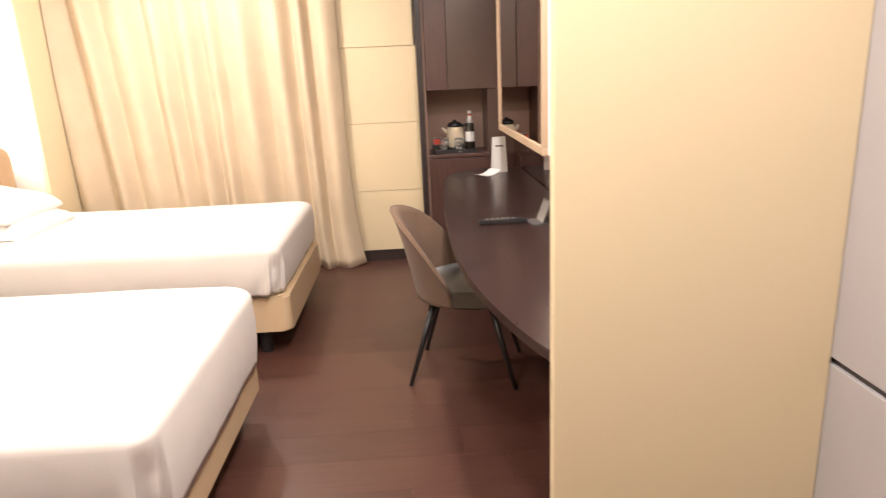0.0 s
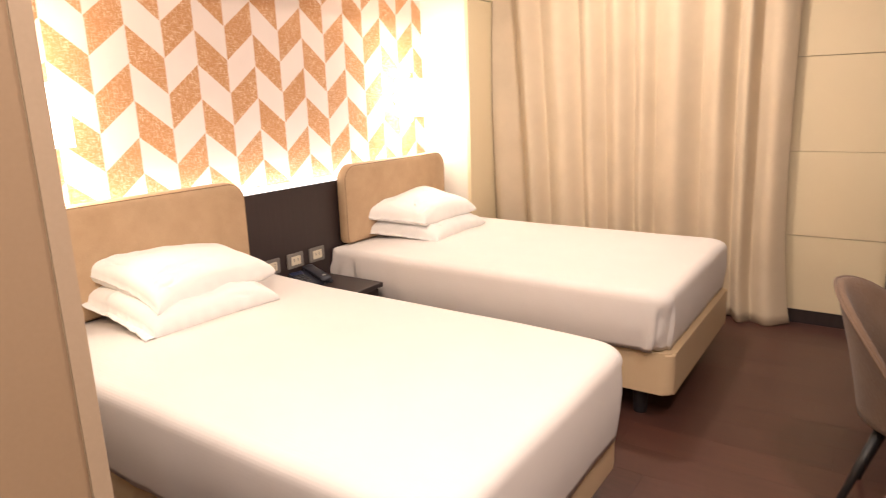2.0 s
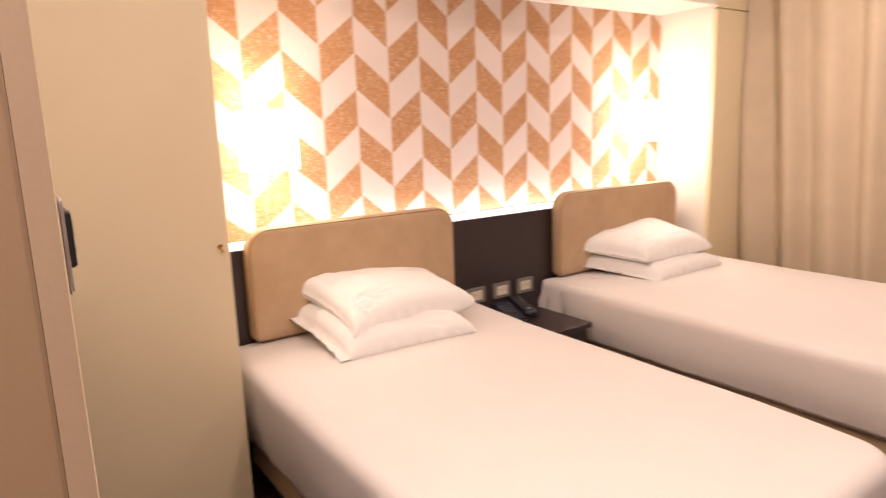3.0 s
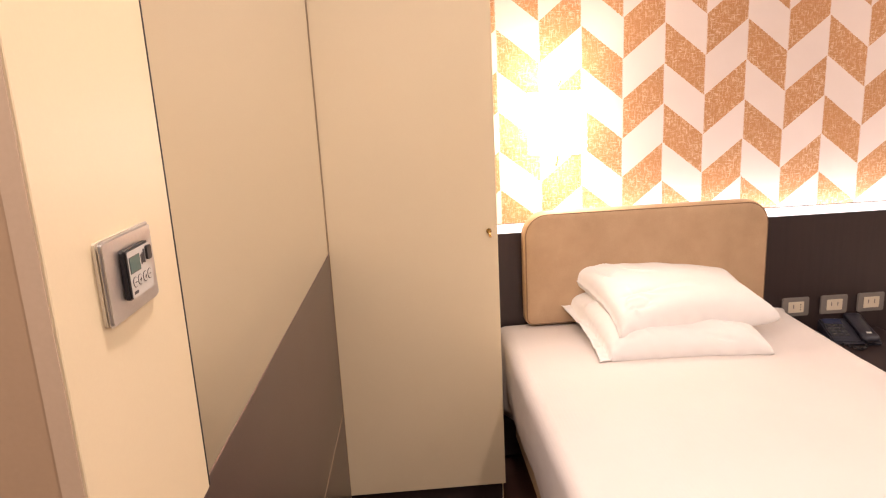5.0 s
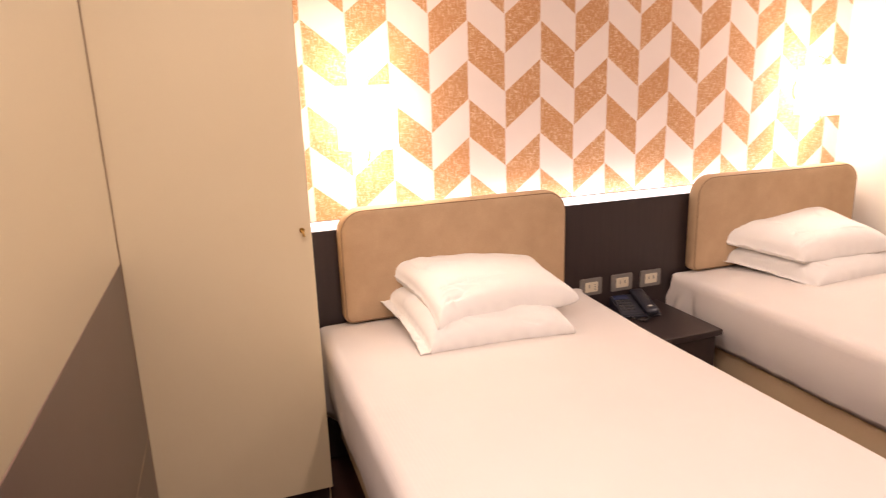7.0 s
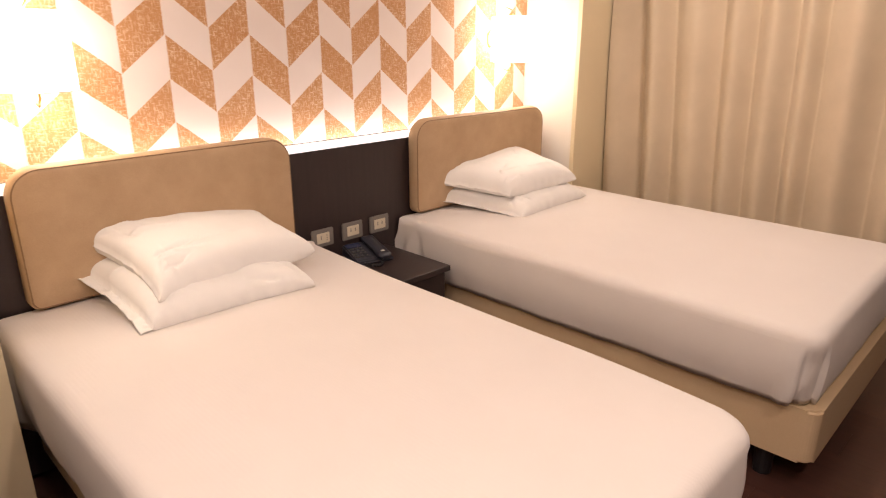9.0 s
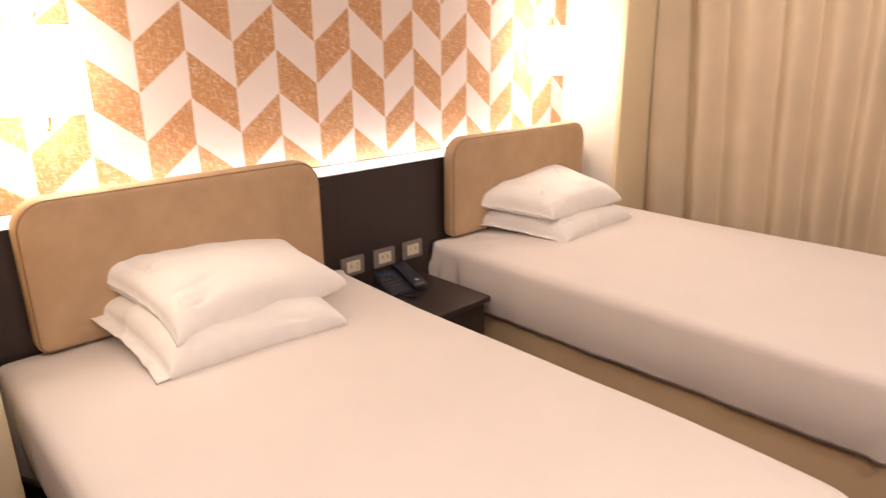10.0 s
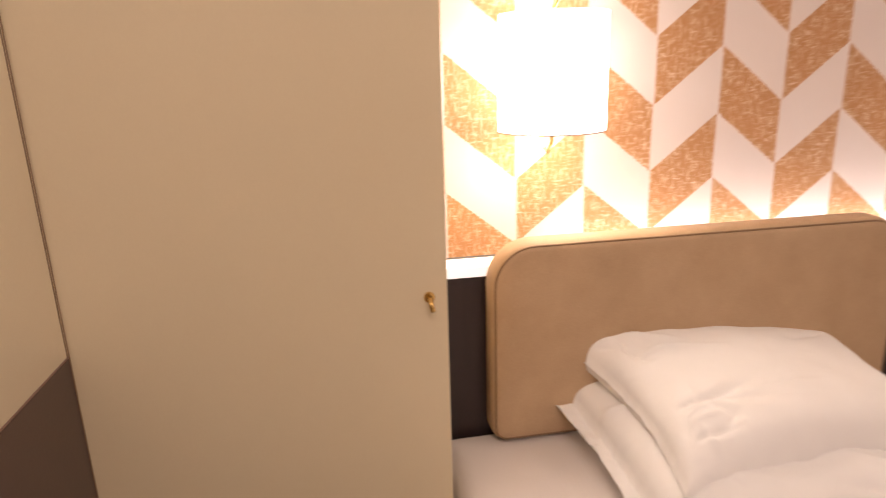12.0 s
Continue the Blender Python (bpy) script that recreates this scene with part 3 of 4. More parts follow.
# ---- between the beds ----
def nightstand():
    t = thing("nightstand", "dark wenge nightstand with one drawer between the beds", "nightstand", pose(0.20, 0.598, -0.018))
    part("top", box(0.0, 0.43, 0.034, 0.425, 0.472, 0.497, 0.003), WENGE, t)
    part("body", box(0.0, 0.395, 0.046, 0.413, 0.25, 0.471, 0.002), WENGE, t)
    d = part("drawer", box(0.396, 0.412, 0.052, 0.407, 0.262, 0.462, 0.003), WENGE, t)
    # Dark strip fills the gap below the top to stand for its shade
    part("gap_shade", box(0.400, 0.4135, 0.064, 0.395, 0.4625, 0.470), PRINT_DARK, d, "dark strip for the shade in the gap over the drawer")
    return t


nightstand()


PHONE = pose(0.292, 0.832, 0.4795, 0, 0, -14)


def telephone():
    """Front towards +x: a wedge base, keys on the low-y half, the handset lying along the other half."""
    t = thing("telephone", "black corded desk telephone on the nightstand", "telephone", PHONE)
    bm = bmesh.new()
    prof = [(-0.095, 0.0), (0.095, 0.0), (0.095, 0.014), (0.08, 0.020), (-0.075, 0.052), (-0.095, 0.046)]
    a, b = [[bm.verts.new((x, y, z)) for x, z in prof] for y in (-0.088, 0.088)]
    bm.faces.new(a)
    bm.faces.new(b[::-1])
    for i in range(len(prof)):
        bm.faces.new((a[i], b[i], b[(i + 1) % len(prof)], a[(i + 1) % len(prof)]))
    bmesh.ops.bevel(bm, geom=bm.edges[:], offset=0.006, segments=3, affect="EDGES")
    base = part("base", bm, PHONE_BODY, t)
    # handset: a flat bar with swollen ends, arched a little
    bm = bmesh.new()
    rings, steps = [], 16
    for i in range(steps + 1):
        s = -1 + 2 * i / steps
        half = 0.030 + 0.004 * s * s - 0.012 * max(0.0, abs(s) - 0.88) / 0.12
        thick = 0.010 + 0.005 * abs(s) ** 3 - 0.008 * max(0.0, abs(s) - 0.9) / 0.1
        mid = 0.043 - 0.0175 * s + 0.004 * (1 - s * s)
        rings.append([bm.verts.new((s * 0.104, 0.044 + half * math.copysign(abs(math.cos(q)) ** 0.6, math.cos(q)), mid + thick * math.copysign(abs(math.sin(q)) ** 0.7, math.sin(q)))) for q in [2 * math.pi * k / 16 for k in range(16)]])
    for p, q in zip(rings, rings[1:]):
        for k in range(16):
            bm.faces.new((p[k], p[(k + 1) % 16], q[(k + 1) % 16], q[k]))
    bm.faces.new(rings[0][::-1])
    bm.faces.new(rings[-1])
    grip = part("handset", bm, PHONE_BODY, t, "black handset with a bluish sheen in its colour", True)
    # small pale spot near the handset's front end
    pale_spot = box(-0.005, 0.005, -0.009, 0.009, 0.0, 0.0016, 0.0004)
    bmesh.ops.transform(pale_spot, matrix=pose(0.070, 0.044, 0.0450, 0, 13, 0), verts=pale_spot.verts[:])
    part("pale_spot", pale_spot, SILVER_FACE, grip, "small pale spot on the handset")
    for i in range(4):
        for j in range(3):
            x = -0.022 + i * 0.023
            part("key", box(x - 0.007, x + 0.007, -0.074 + j * 0.022, -0.058 + j * 0.022, 0.026 - i * 0.0046, 0.0448 - i * 0.0047, 0.002), KEY_GREY, base)
    display = box(-0.018, 0.018, -0.034, 0.034, 0.0, 0.003, 0.0006)
    bmesh.ops.transform(display, matrix=pose(-0.052, -0.044, 0.0462, 0, 11.5, 0), verts=display.verts[:])
    part("label_card", display, DISPLAY_BLUE, base, "dark blue display")
    coil = []
    for k in range(150):
        f = k / 149
        coil.append((0.096 + 0.052 * math.sin(f * math.pi) + 0.005 * math.cos(k * 0.95), 0.03 - 0.085 * f + 0.003 * math.sin(k * 0.3), 0.009 + 0.005 * math.sin(k * 0.95) + 0.018 * max(0, 1 - k / 14)))
    part("cord", rod(coil, 0.0021, 6), BLACK, t, "coiled black cord", True)
    return t


telephone()


def switch_plate(y, z, label, sockets):
    t = thing("wall_switch", label, "switch", pose(0.2005, y, z), "switches over the nightstand")
    part("frame", upright_x(slab(rounded_rect(0.115, 0.08, 0.008, 4), 0, 0.009, 0.003, 2), 0), PLATE_GREY, t)
    part("insert", upright_x(slab(rounded_rect(0.066, 0.046, 0.003, 3), 0.0093, 0.0125, 0.001, 1), 0), IVORY, t)
    if sockets:
        for dz in (-0.011, 0, 0.011):
            bm = slab(rounded_rect(0.005, 0.005, 0.0024, 3), 0.0127, 0.0131)
            bmesh.ops.translate(bm, vec=(0.018, dz, 0), verts=bm.verts[:])
            part("socket_hole", upright_x(bm, 0), PRINT_DARK, t)
        xs = (-0.012,)
    else:
        xs = (-0.014, 0.012)
    for dx in xs:
        bm = slab(rounded_rect(0.004, 0.016, 0.001, 2), 0.0127, 0.0135)
        bmesh.ops.translate(bm, vec=(dx, 0.004, 0), verts=bm.verts[:])
        part("rocker_mark", upright_x(bm, 0), PLATE_GREY, t)
    return t


switch_plate(0.659, 0.591, "ivory switch and socket in a grey metal frame", True)
switch_plate(0.822, 0.591, "pair of ivory switches in a grey metal frame", False)
switch_plate(0.979, 0.591, "ivory switch in a grey metal frame near the far bed", False)


def wall_lamp(y, z, label):
    t = thing("wall_lamp", label, "lamp", pose(0, y, z), "lamps over the beds")
    part("backplate", upright_x(slab(rounded_rect(0.07, 0.10, 0.03, 5), 0.001, 0.014, 0.004, 2), 0), GOLD, t)
    bm = rod([(0.012, 0, 0.0), (0.05, 0, -0.085), (0.09, 0, -0.150), (0.13, 0, -0.165), (0.155, 0, -0.14), (0.15, 0, -0.07), (0.148, 0, 0.0)], 0.0045, 8)
    part("arm", bm, GOLD, t, "curved brass arm", True)
    bm = rod([(0.012, 0.018, -0.02), (0.03, 0.03, 0.11), (0.08, 0.035, 0.165), (0.13, 0.02, 0.15), (0.145, 0.0, 0.12)], 0.003, 8)
    part("upper_arm", bm, GOLD, t, "thin curled brass wire above the shade", True)
    bm = cylinder(0.112, 0.110, -0.116, 0.116, 40, (0.15, 0), caps=False)
    inner = cylinder(0.1085, 0.1065, -0.116, 0.116, 40, (0.15, 0), bm, caps=False)
    part("shade", inner, SHADE_CLOTH, t, "round white cloth shade, lit from inside", True)
    rim = [(0.15 + 0.1125 * math.cos(k * math.pi / 24), 0.1125 * math.sin(k * math.pi / 24), -0.1165) for k in range(49)]
    part("shade_rim", rod(rim, 0.0014, 6), TAUPE_BACK, t, "thin brown edge of the shade", True)
    part("bulb", lathe([(0.012, -0.03), (0.02, -0.01), (0.028, 0.02), (0.02, 0.045), (0.004, 0.055)], 16, (0.15, 0, 0)), BULB, t, "glowing bulb", True)
    return t


wall_lamp(-0.307, 1.382, "lit wall lamp with round white cloth shade by the cream panel")
wall_lamp(1.995, 1.408, "lit wall lamp with round white cloth shade by the curtain")


# ---- cream cupboard front, mirror and dado, thermostat ----
def cupboard():
    t = thing("tall_cupboard", "tall cream cupboard side panel with a small brass hook", "cupboard")
    part("door", box(0.483, 0.505, -1.215, -0.600, 0.09, CEILING - 0.004, 0.002), CREAM, t, "smooth cream laminate front")
    part("carcass", box(0.004, 0.480, -1.215, -0.605, 0.0, CEILING - 0.004), CREAM, t)
    part("plinth", box(0.4805, 0.4825, -1.19, -0.61, 0.0, 0.088), WENGE, t, "dark recessed plinth")
    h = part("hook", rod([(0.505, -0.630, 1.048), (0.521, -0.630, 1.046), (0.525, -0.629, 1.038), (0.524, -0.627, 1.03)], 0.0042, 8), GOLD, t, "tiny brass hook", True)
    part("rosette", upright_x(slab([(-0.630 + 0.009 * math.cos(a), 1.048 + 0.009 * math.sin(a)) for a in [k * math.pi / 8 for k in range(16)]], 0.0, 0.003), 0.5052), GOLD, h)
    return t


cupboard()


WALL = pose(0.507, -1.178, 0, 0, 0, -0.15)
DADO_TOP = 1.002


def mirror_wall():
    t = thing("wall_mirror", "tall frameless wall mirror above a dark brown dado", "mirror", WALL)
    part("glass", leaning(box(0.0, 1.348, -0.008, 0.0, DADO_TOP + 0.003, CEILING - 0.01, 0.0008)), MIRROR, t, "clear silvered glass")
    part("edge", box(1.3503, 1.3513, -0.0012, 0.0016, DADO_TOP + 0.003, CEILING - 0.01), PRINT_DARK, t, "thin black edge strip")
    part("bottom_trim", leaning(box(0.0, 1.3480, -0.008, 0.0004, DADO_TOP + 0.0005, DADO_TOP + 0.0027)), TAUPE_BACK, t, "thin brown trim")
    part("corner_strip", box(0.0005, 0.0016, 0.0066, 0.0082, 0.0, CEILING - 0.01), ROSE, t, "thin brown joint strip")
    return t


def leaning(bm):
    """Set a board out of square by the little that the wall's cladding is."""
    bmesh.ops.transform(bm, matrix=pose(0.0, 0.006, 0, 0, 0, -0.62), verts=bm.verts[:])
    return bm


mirror_wall()
d = thing("dado", "dark umber-brown dado boards below the mirror", "wall panel", WALL, kind="structure")
part("upper_board", leaning(box(0.0, 1.624, -0.018, 0.0006, 0.430, DADO_TOP, 0.0015)), DADO, d)
part("lower_board", leaning(box(0.0, 1.624, -0.018, 0.0006, 0.0, 0.4265, 0.0015)), DADO, d)
part("joint", leaning(box(0.0, 1.623, -0.017, 0.0010, 0.4266, 0.4299)), BEIGE_BOARD, d, "thin pale joint strip")
part("end_cap", leaning(box(1.6245, 1.629, -0.019, 0.001, 0.0, DADO_TOP, 0.001)), BLACK_METAL, d, "dark end edge")
solid("wall_board", box(1.352, 1.6255, -0.018, 0.001, DADO_TOP + 0.0005, CEILING, 0.002), CREAM, "cream laminated board that carries the thermostat", "wall panel", kind="structure", at=WALL)


# Strip added in a darker tone for the shade on the board's end
solid("end_shade_strip", box(1.6265, 1.6285, -0.018, -0.0003, DADO_TOP + 0.001, CEILING), BEIGE_BOARD, "beige strip that shades the board's end", "trim", kind="structure", at=WALL)


def thermostat():
    t = thing("thermostat", "room thermostat in a brushed alloy frame on the cream board", "thermostat", WALL @ pose(1.4945, 0.0013, 1.330, 90, 0, 180) @ Matrix.Scale(0.94, 4))
    # local: x to the wall's right as one faces it, y up, z out of the wall
    part("mount", slab(rounded_rect(0.120, 0.084, 0.004, 3), 0.0, 0.0032), IVORY, t, "pale mounting plate")
    part("frame", slab(rounded_rect(0.122, 0.086, 0.006, 4), 0.0034, 0.0088, 0.003, 3), STEEL, t)
    bm = slab(rounded_rect(0.060, 0.051, 0.003, 3), 0.0090, 0.0158, 0.0015, 2)
    bmesh.ops.translate(bm, vec=(0.0015, 0.001, 0), verts=bm.verts[:])
    body = part("module", bm, BLACK, t, "black thermostat module")

    def plate(name, x, y, w, h, z0, z1, mat, parent, r=0.001):
        b = slab(rounded_rect(w, h, r, 3), z0, z1)
        bmesh.ops.translate(b, vec=(x, y, 0), verts=b.verts[:])
        return part(name, b, mat, parent)

    plate("face", 0.0025, 0.0005, 0.055, 0.048, 0.0159, 0.0164, SILVER_FACE, body, 0.002)
    plate("display_rim", -0.0100, 0.0100, 0.0262, 0.0172, 0.01642, 0.0166, PRINT_DARK, body)
    plate("display", -0.0100, 0.0100, 0.0247, 0.0157, 0.0166, 0.0169, LCD, body)
    for k in range(3):
        plate("level_mark", 0.0068 + k * 0.0036, 0.0110 + 0.001 * k, 0.0029, 0.011 + 0.004 * (k == 2), 0.0165, 0.0169, PRINT_DARK, body, 0.0012)
    plate("slider", 0.0235, 0.0150, 0.0115, 0.0150, 0.0165, 0.0190, BLACK, body, 0.003)
    for k in range(4):
        bx = -0.0155 + k * 0.0118 + 0.0015 * (k > 1)
        part("button", cylinder(0.0056, 0.0056, 0.0165, 0.0169, 20, (bx, -0.0080)), PRINT_DARK, body)
        part("button_cap", cylinder(0.0050, 0.0049, 0.01695, 0.0172, 20, (bx, -0.0080)), SILVER_FACE, body)
        plate("button_mark", bx, -0.0080, 0.0044, 0.0010, 0.0173, 0.0175, PRINT_DARK, body, 0.0003)
        if k in (1, 2):
            plate("button_mark", bx, -0.0080, 0.0010, 0.0044, 0.0176, 0.0178, PRINT_DARK, body, 0.0003)
    plate("maker_mark", -0.0165, -0.0185, 0.010, 0.0030, 0.0165, 0.0168, PRINT_DARK, body)
    return t


thermostat()

# corridor: grey cupboard fronts opposite the wall's end
t = thing("grey_cupboard", "grey laminated cupboard fronts with a dark finger groove", "cupboard")
part("upper_front", box(3.661, 3.678, -2.6, -0.625, 0.713, CEILING - 0.01, 0.002), GREY, t)
part("lower_front", box(3.661, 3.678, -2.6, -0.625, 0.06, 0.696, 0.002), GREY, t)
part("groove", box(3.672, 3.6785, -2.6, -0.625, 0.6965, 0.7125), PRINT_DARK, t, "dark finger groove")


# ---- curtain and stacked panels ----
def curtain():
    t = thing("curtain", "full-length beige curtain hanging in soft pleats to the floor", "curtain")
    bm = bmesh.new()
    rnd = random.Random(11)
    x0, x1, n, nz = 0.392, 2.265, 420, 40
    # pleat positions with uneven pitch
    knots, x = [], 0.0
    while x < x1 - x0 + 0.8:
        knots.append(x)
        x += rnd.choice((0.14, 0.20, 0.22, 0.27)) * rnd.uniform(0.9, 1.1)
    amp = [rnd.uniform(0.55, 1.0) for _ in knots]

    def wave(s):
        for k in range(len(knots) - 1):
            if knots[k] <= s <= knots[k + 1]:
                f = (s - knots[k]) / (knots[k + 1] - knots[k])
                return (0.5 - 0.5 * math.cos(2 * math.pi * f)) ** 0.7 * amp[k]
        return 0.0

    sheets = []
    for back in (0.0, 0.006):
        grid = []
        for j in range(nz + 1):
            v = j / nz
            z = 0.012 + (CEILING - 0.03 - 0.012) * v
            row = []
            for i in range(n + 1):
                s = (x1 - x0) * i / n
                # folds fan out towards the hem
                f = s / (x1 - x0)
                sway = -0.22 * (1 - v) * (1 - f) + 0.03 * (1 - v) * noise.noise(Vector((s * 2, z * 0.8, 3)))
                a = (0.105 + 0.02 * (1 - v)) * (1 - 0.4 * f ** 2)
                y = 2.783 - 0.0025 * math.sin(47 * (s + sway) + 2 * v) - 0.09 * math.exp(-s * 6) - a * wave(s + sway + 0.5) - 0.02 * (1 - v) ** 3
                # the hem ruffles outwards where it meets the floor
                ruffle = 0.055 * (1 - v) ** 9 * (0.5 + 0.5 * math.sin(s * 23 + 1.2 * math.sin(s * 9))) * (0.3 + 0.7 * f * f)
                flare = 0.085 * (1 - v) ** 6 * f ** 4
                row.append(bm.verts.new((x0 + s + flare, y + back - ruffle, z + 0.006 * math.sin(s * 21) * (1 - v) ** 8 - (0.008 * (1 - v) ** 8))))
            grid.append(row)
        for j in range(nz):
            for i in range(n):
                f = (grid[j][i], grid[j][i + 1], grid[j + 1][i + 1], grid[j + 1][i])
                bm.faces.new(f if not back else f[::-1])
        sheets.append(grid)
    a, b = sheets
    for i in range(n):
        bm.faces.new((a[0][i], b[0][i], b[0][i + 1], a[0][i + 1]))
    for j in range(nz):
        bm.faces.new((a[j][n], b[j][n], b[j + 1][n], a[j + 1][n]))
    part("cloth", bm, CURTAIN, t, smooth=True)
    part("track", box(0.41, 2.70, 2.71, 2.77, CEILING - 0.025, CEILING - 0.002, 0.002), WHITE_PLASTIC, t)
    return t


curtain()

t = thing("panelled_front", "stack of cream wall panels with fine dark joints", "wall panel", pose(-0.013, -0.054, 0), kind="structure")
edges = [0.085, 0.542, 1.037, 1.566, 2.06, CEILING]
for k in range(5):
    part("panel", box(2.20, 2.815 - (0.014 if k in (3,) else 0), 2.868 - (0.004 if k % 2 else 0), 2.90, edges[k] + 0.0013, edges[k + 1] - 0.0013, 0.0015), CREAM, t)
part("backing", box(2.20, 2.80, 2.901, 2.978, 0.0, CEILING - 0.002), TAUPE_BACK, t)
part("plinth", box(2.20, 2.81, 2.876, 2.9005, 0.0, 0.084), WENGE, t, "dark plinth")


# ---- minibar corner ----
def minibar():
    t = thing("minibar_unit", "dark plum-brown minibar unit with open niche and upper cupboard", "cabinet", pose(-0.017, -0.05, -0.008))
    part("end_post", box(2.818, 2.856, 2.60, 2.975, 0.0, CEILING - 0.004, 0.002), WENGE, t, "dark upright post")
    part("side_strip", box(2.857, 2.872, 2.62, 2.975, 0.0, CEILING - 0.004, 0.001), TAUPE_BACK, t)
    part("body", box(2.873, 3.498, 2.62, 2.975, 0.06, 0.80, 0.002), MINIBAR_WOOD, t)
    part("counter", box(2.873, 3.496, 2.605, 2.975, 0.801, 0.826, 0.003), MINIBAR_WOOD, t)
    part("door", box(2.878, 3.27, 2.600, 2.6185, 0.07, 0.795, 0.002), MINIBAR_WOOD, t)
    part("niche_back", box(2.873, 3.496, 2.955, 2.975, 0.827, 1.258), TAUPE_BACK, t, "taupe back board of the niche")
    part("niche_side", box(3.29, 3.496, 2.605, 2.954, 0.827, 1.258, 0.001), DADO, t)
    part("upper_cupboard", box(2.873, 3.498, 2.62, 2.975, 1.26, CEILING - 0.004, 0.002), MINIBAR_WOOD, t)
    # Left face stands for the cupboard's lit side, built flat in its own wood
    part("upper_face", box(2.878, 3.02, 2.600, 2.6185, 1.262, CEILING - 0.01, 0.003), MINIBAR_WOOD, t)
    part("upper_face", box(3.024, 3.492, 2.600, 2.6185, 1.262, CEILING - 0.01, 0.003), DADO, t)
    return t


minibar()
CT = 0.8185
t = thing("tray", "dark tray on the minibar counter", "tray", pose(3.043, 2.69, CT))
part("plate", slab(rounded_rect(0.30, 0.21, 0.02, 5), 0.0, 0.008, 0.002), BLACK, t)
for x0, x1, y0, y1 in ((-0.15, 0.15, -0.105, -0.098), (-0.15, 0.15, 0.098, 0.105), (-0.15, -0.143, -0.097, 0.097), (0.143, 0.15, -0.097, 0.097)):
    part("rim", box(x0, x1, y0, y1, 0.0082, 0.026, 0.001), BLACK, t)
TT = CT + 0.0085


def kettle():
    t = thing("kettle", "small cream kettle with a black lid and handle", "kettle", pose(3.053, 2.74, TT))
    part("base", cylinder(0.062, 0.062, 0.0, 0.018, 28), BLACK, t)
    part("body", lathe([(0.058, 0.0185), (0.066, 0.03), (0.067, 0.09), (0.060, 0.14), (0.052, 0.165)], 28), IVORY, t, "cream enamelled body", True)
    part("lid", lathe([(0.054, 0.1655), (0.053, 0.182), (0.040, 0.196), (0.014, 0.202), (0.014, 0.214)], 24), BLACK, t, smooth=True)
    part("handle", rod([(0.045, 0, 0.165), (0.085, 0, 0.18), (0.112, 0, 0.15), (0.105, 0, 0.09), (0.07, 0, 0.05)], 0.01, 10), BLACK, t, smooth=True)
    part("spout", rod([(-0.055, 0, 0.12), (-0.08, 0, 0.145), (-0.09, 0, 0.16)], 0.016, 10, r_end=0.008), IVORY, t, smooth=True)
    return t


kettle()


def tumbler(x, y):
    t = thing("tumbler", "clear glass tumbler upside down on a white paper coaster", "glass", pose(x, y, TT), "tumblers on the tray")
    part("coaster", lathe([(0.044, 0.0), (0.046, 0.001), (0.046, 0.003), (0.044, 0.004)], 28), WHITE_PLASTIC, t, "round white paper coaster")
    part("glass", lathe([(0.037, 0.0045), (0.037, 0.006), (0.030, 0.092), (0.027, 0.096), (0.004, 0.096), (0.004, 0.088), (0.027, 0.087), (0.034, 0.0065)], 28), GLASS, t, smooth=True)
    return t


tumbler(2.968, 2.632)
tumbler(3.073, 2.630)
t = thing("bottle", "slim water bottle with pale label and white cap", "bottle", pose(3.158, 2.71, TT))
part("glass", lathe([(0.03, 0.0), (0.034, 0.01), (0.034, 0.15), (0.026, 0.19), (0.013, 0.225), (0.013, 0.255)], 24), DARK_GLASS, t, smooth=True)
part("label", cylinder(0.0345, 0.0345, 0.06, 0.13, 24, caps=False), PAPER, t)
part("neck_label", lathe([(0.0265, 0.19), (0.0136, 0.226), (0.0136, 0.24)], 20), PAPER, t, smooth=True)
part("neck_band", cylinder(0.0140, 0.0140, 0.2405, 0.252, 18), RED_PACK, t, "red band round the neck")
part("cap", cylinder(0.0145, 0.014, 0.2555, 0.275, 18), WHITE_PLASTIC, t)
t = thing("sachet_holder", "small black holder with red and dark sachets", "sachets", pose(2.928, 2.74, TT))
part("holder", box(-0.04, 0.04, -0.03, 0.03, 0.0, 0.045, 0.003), BLACK, t)
for k, m in enumerate((RED_PACK, PRINT_DARK, RED_PACK, PAPER)):
    part("sachet", box(-0.03, 0.03, -0.022 + 0.012 * k, -0.018 + 0.012 * k, 0.0455, 0.085 + 0.006 * (k % 2), 0.001), m, t)


# ---- desk wall ----
def desk_outline():
    front = []
    n = 44
    y0, y1 = -0.62, 2.27
    for i in range(n + 1):
        y = y0 + (y1 - y0) * i / n
        s = (y - 0.58)
        x = 2.873 + 0.098 * abs(min(0, s)) ** 2.63 + 0.032 * max(0, s) ** 2.0
        far = max(0.0, (y - 1.8) / (y1 - 1.8))
        x += 0.20 * (1 - math.sqrt(max(0.0, 1 - far * far)))
        front.append((x, y))
    return front + [(3.446, 2.27), (3.446, -0.62)]


t = thing("desk", "long dark red-brown desk with bowed front edge", "desk")
part("top", slab(desk_outline(), 0.722, 0.75, 0.004, 2), DESK_WOOD, t)
part("support_panel", box(3.10, 3.44, -0.615, -0.575, 0.0, 0.721, 0.002), WENGE, t)
part("support_panel", box(3.12, 3.44, 2.17, 2.21, 0.0, 0.721, 0.002), WENGE, t)
part("back_rail", box(3.40, 3.44, -0.574, 2.169, 0.42, 0.721, 0.002), WENGE, t)
solid("back_panel", box(3.448, 3.483, -0.62, 2.53, 0.0, 1.50, 0.002), SMOKED, "dark glossy back panel that mirrors the desk", "wall panel", kind="structure")


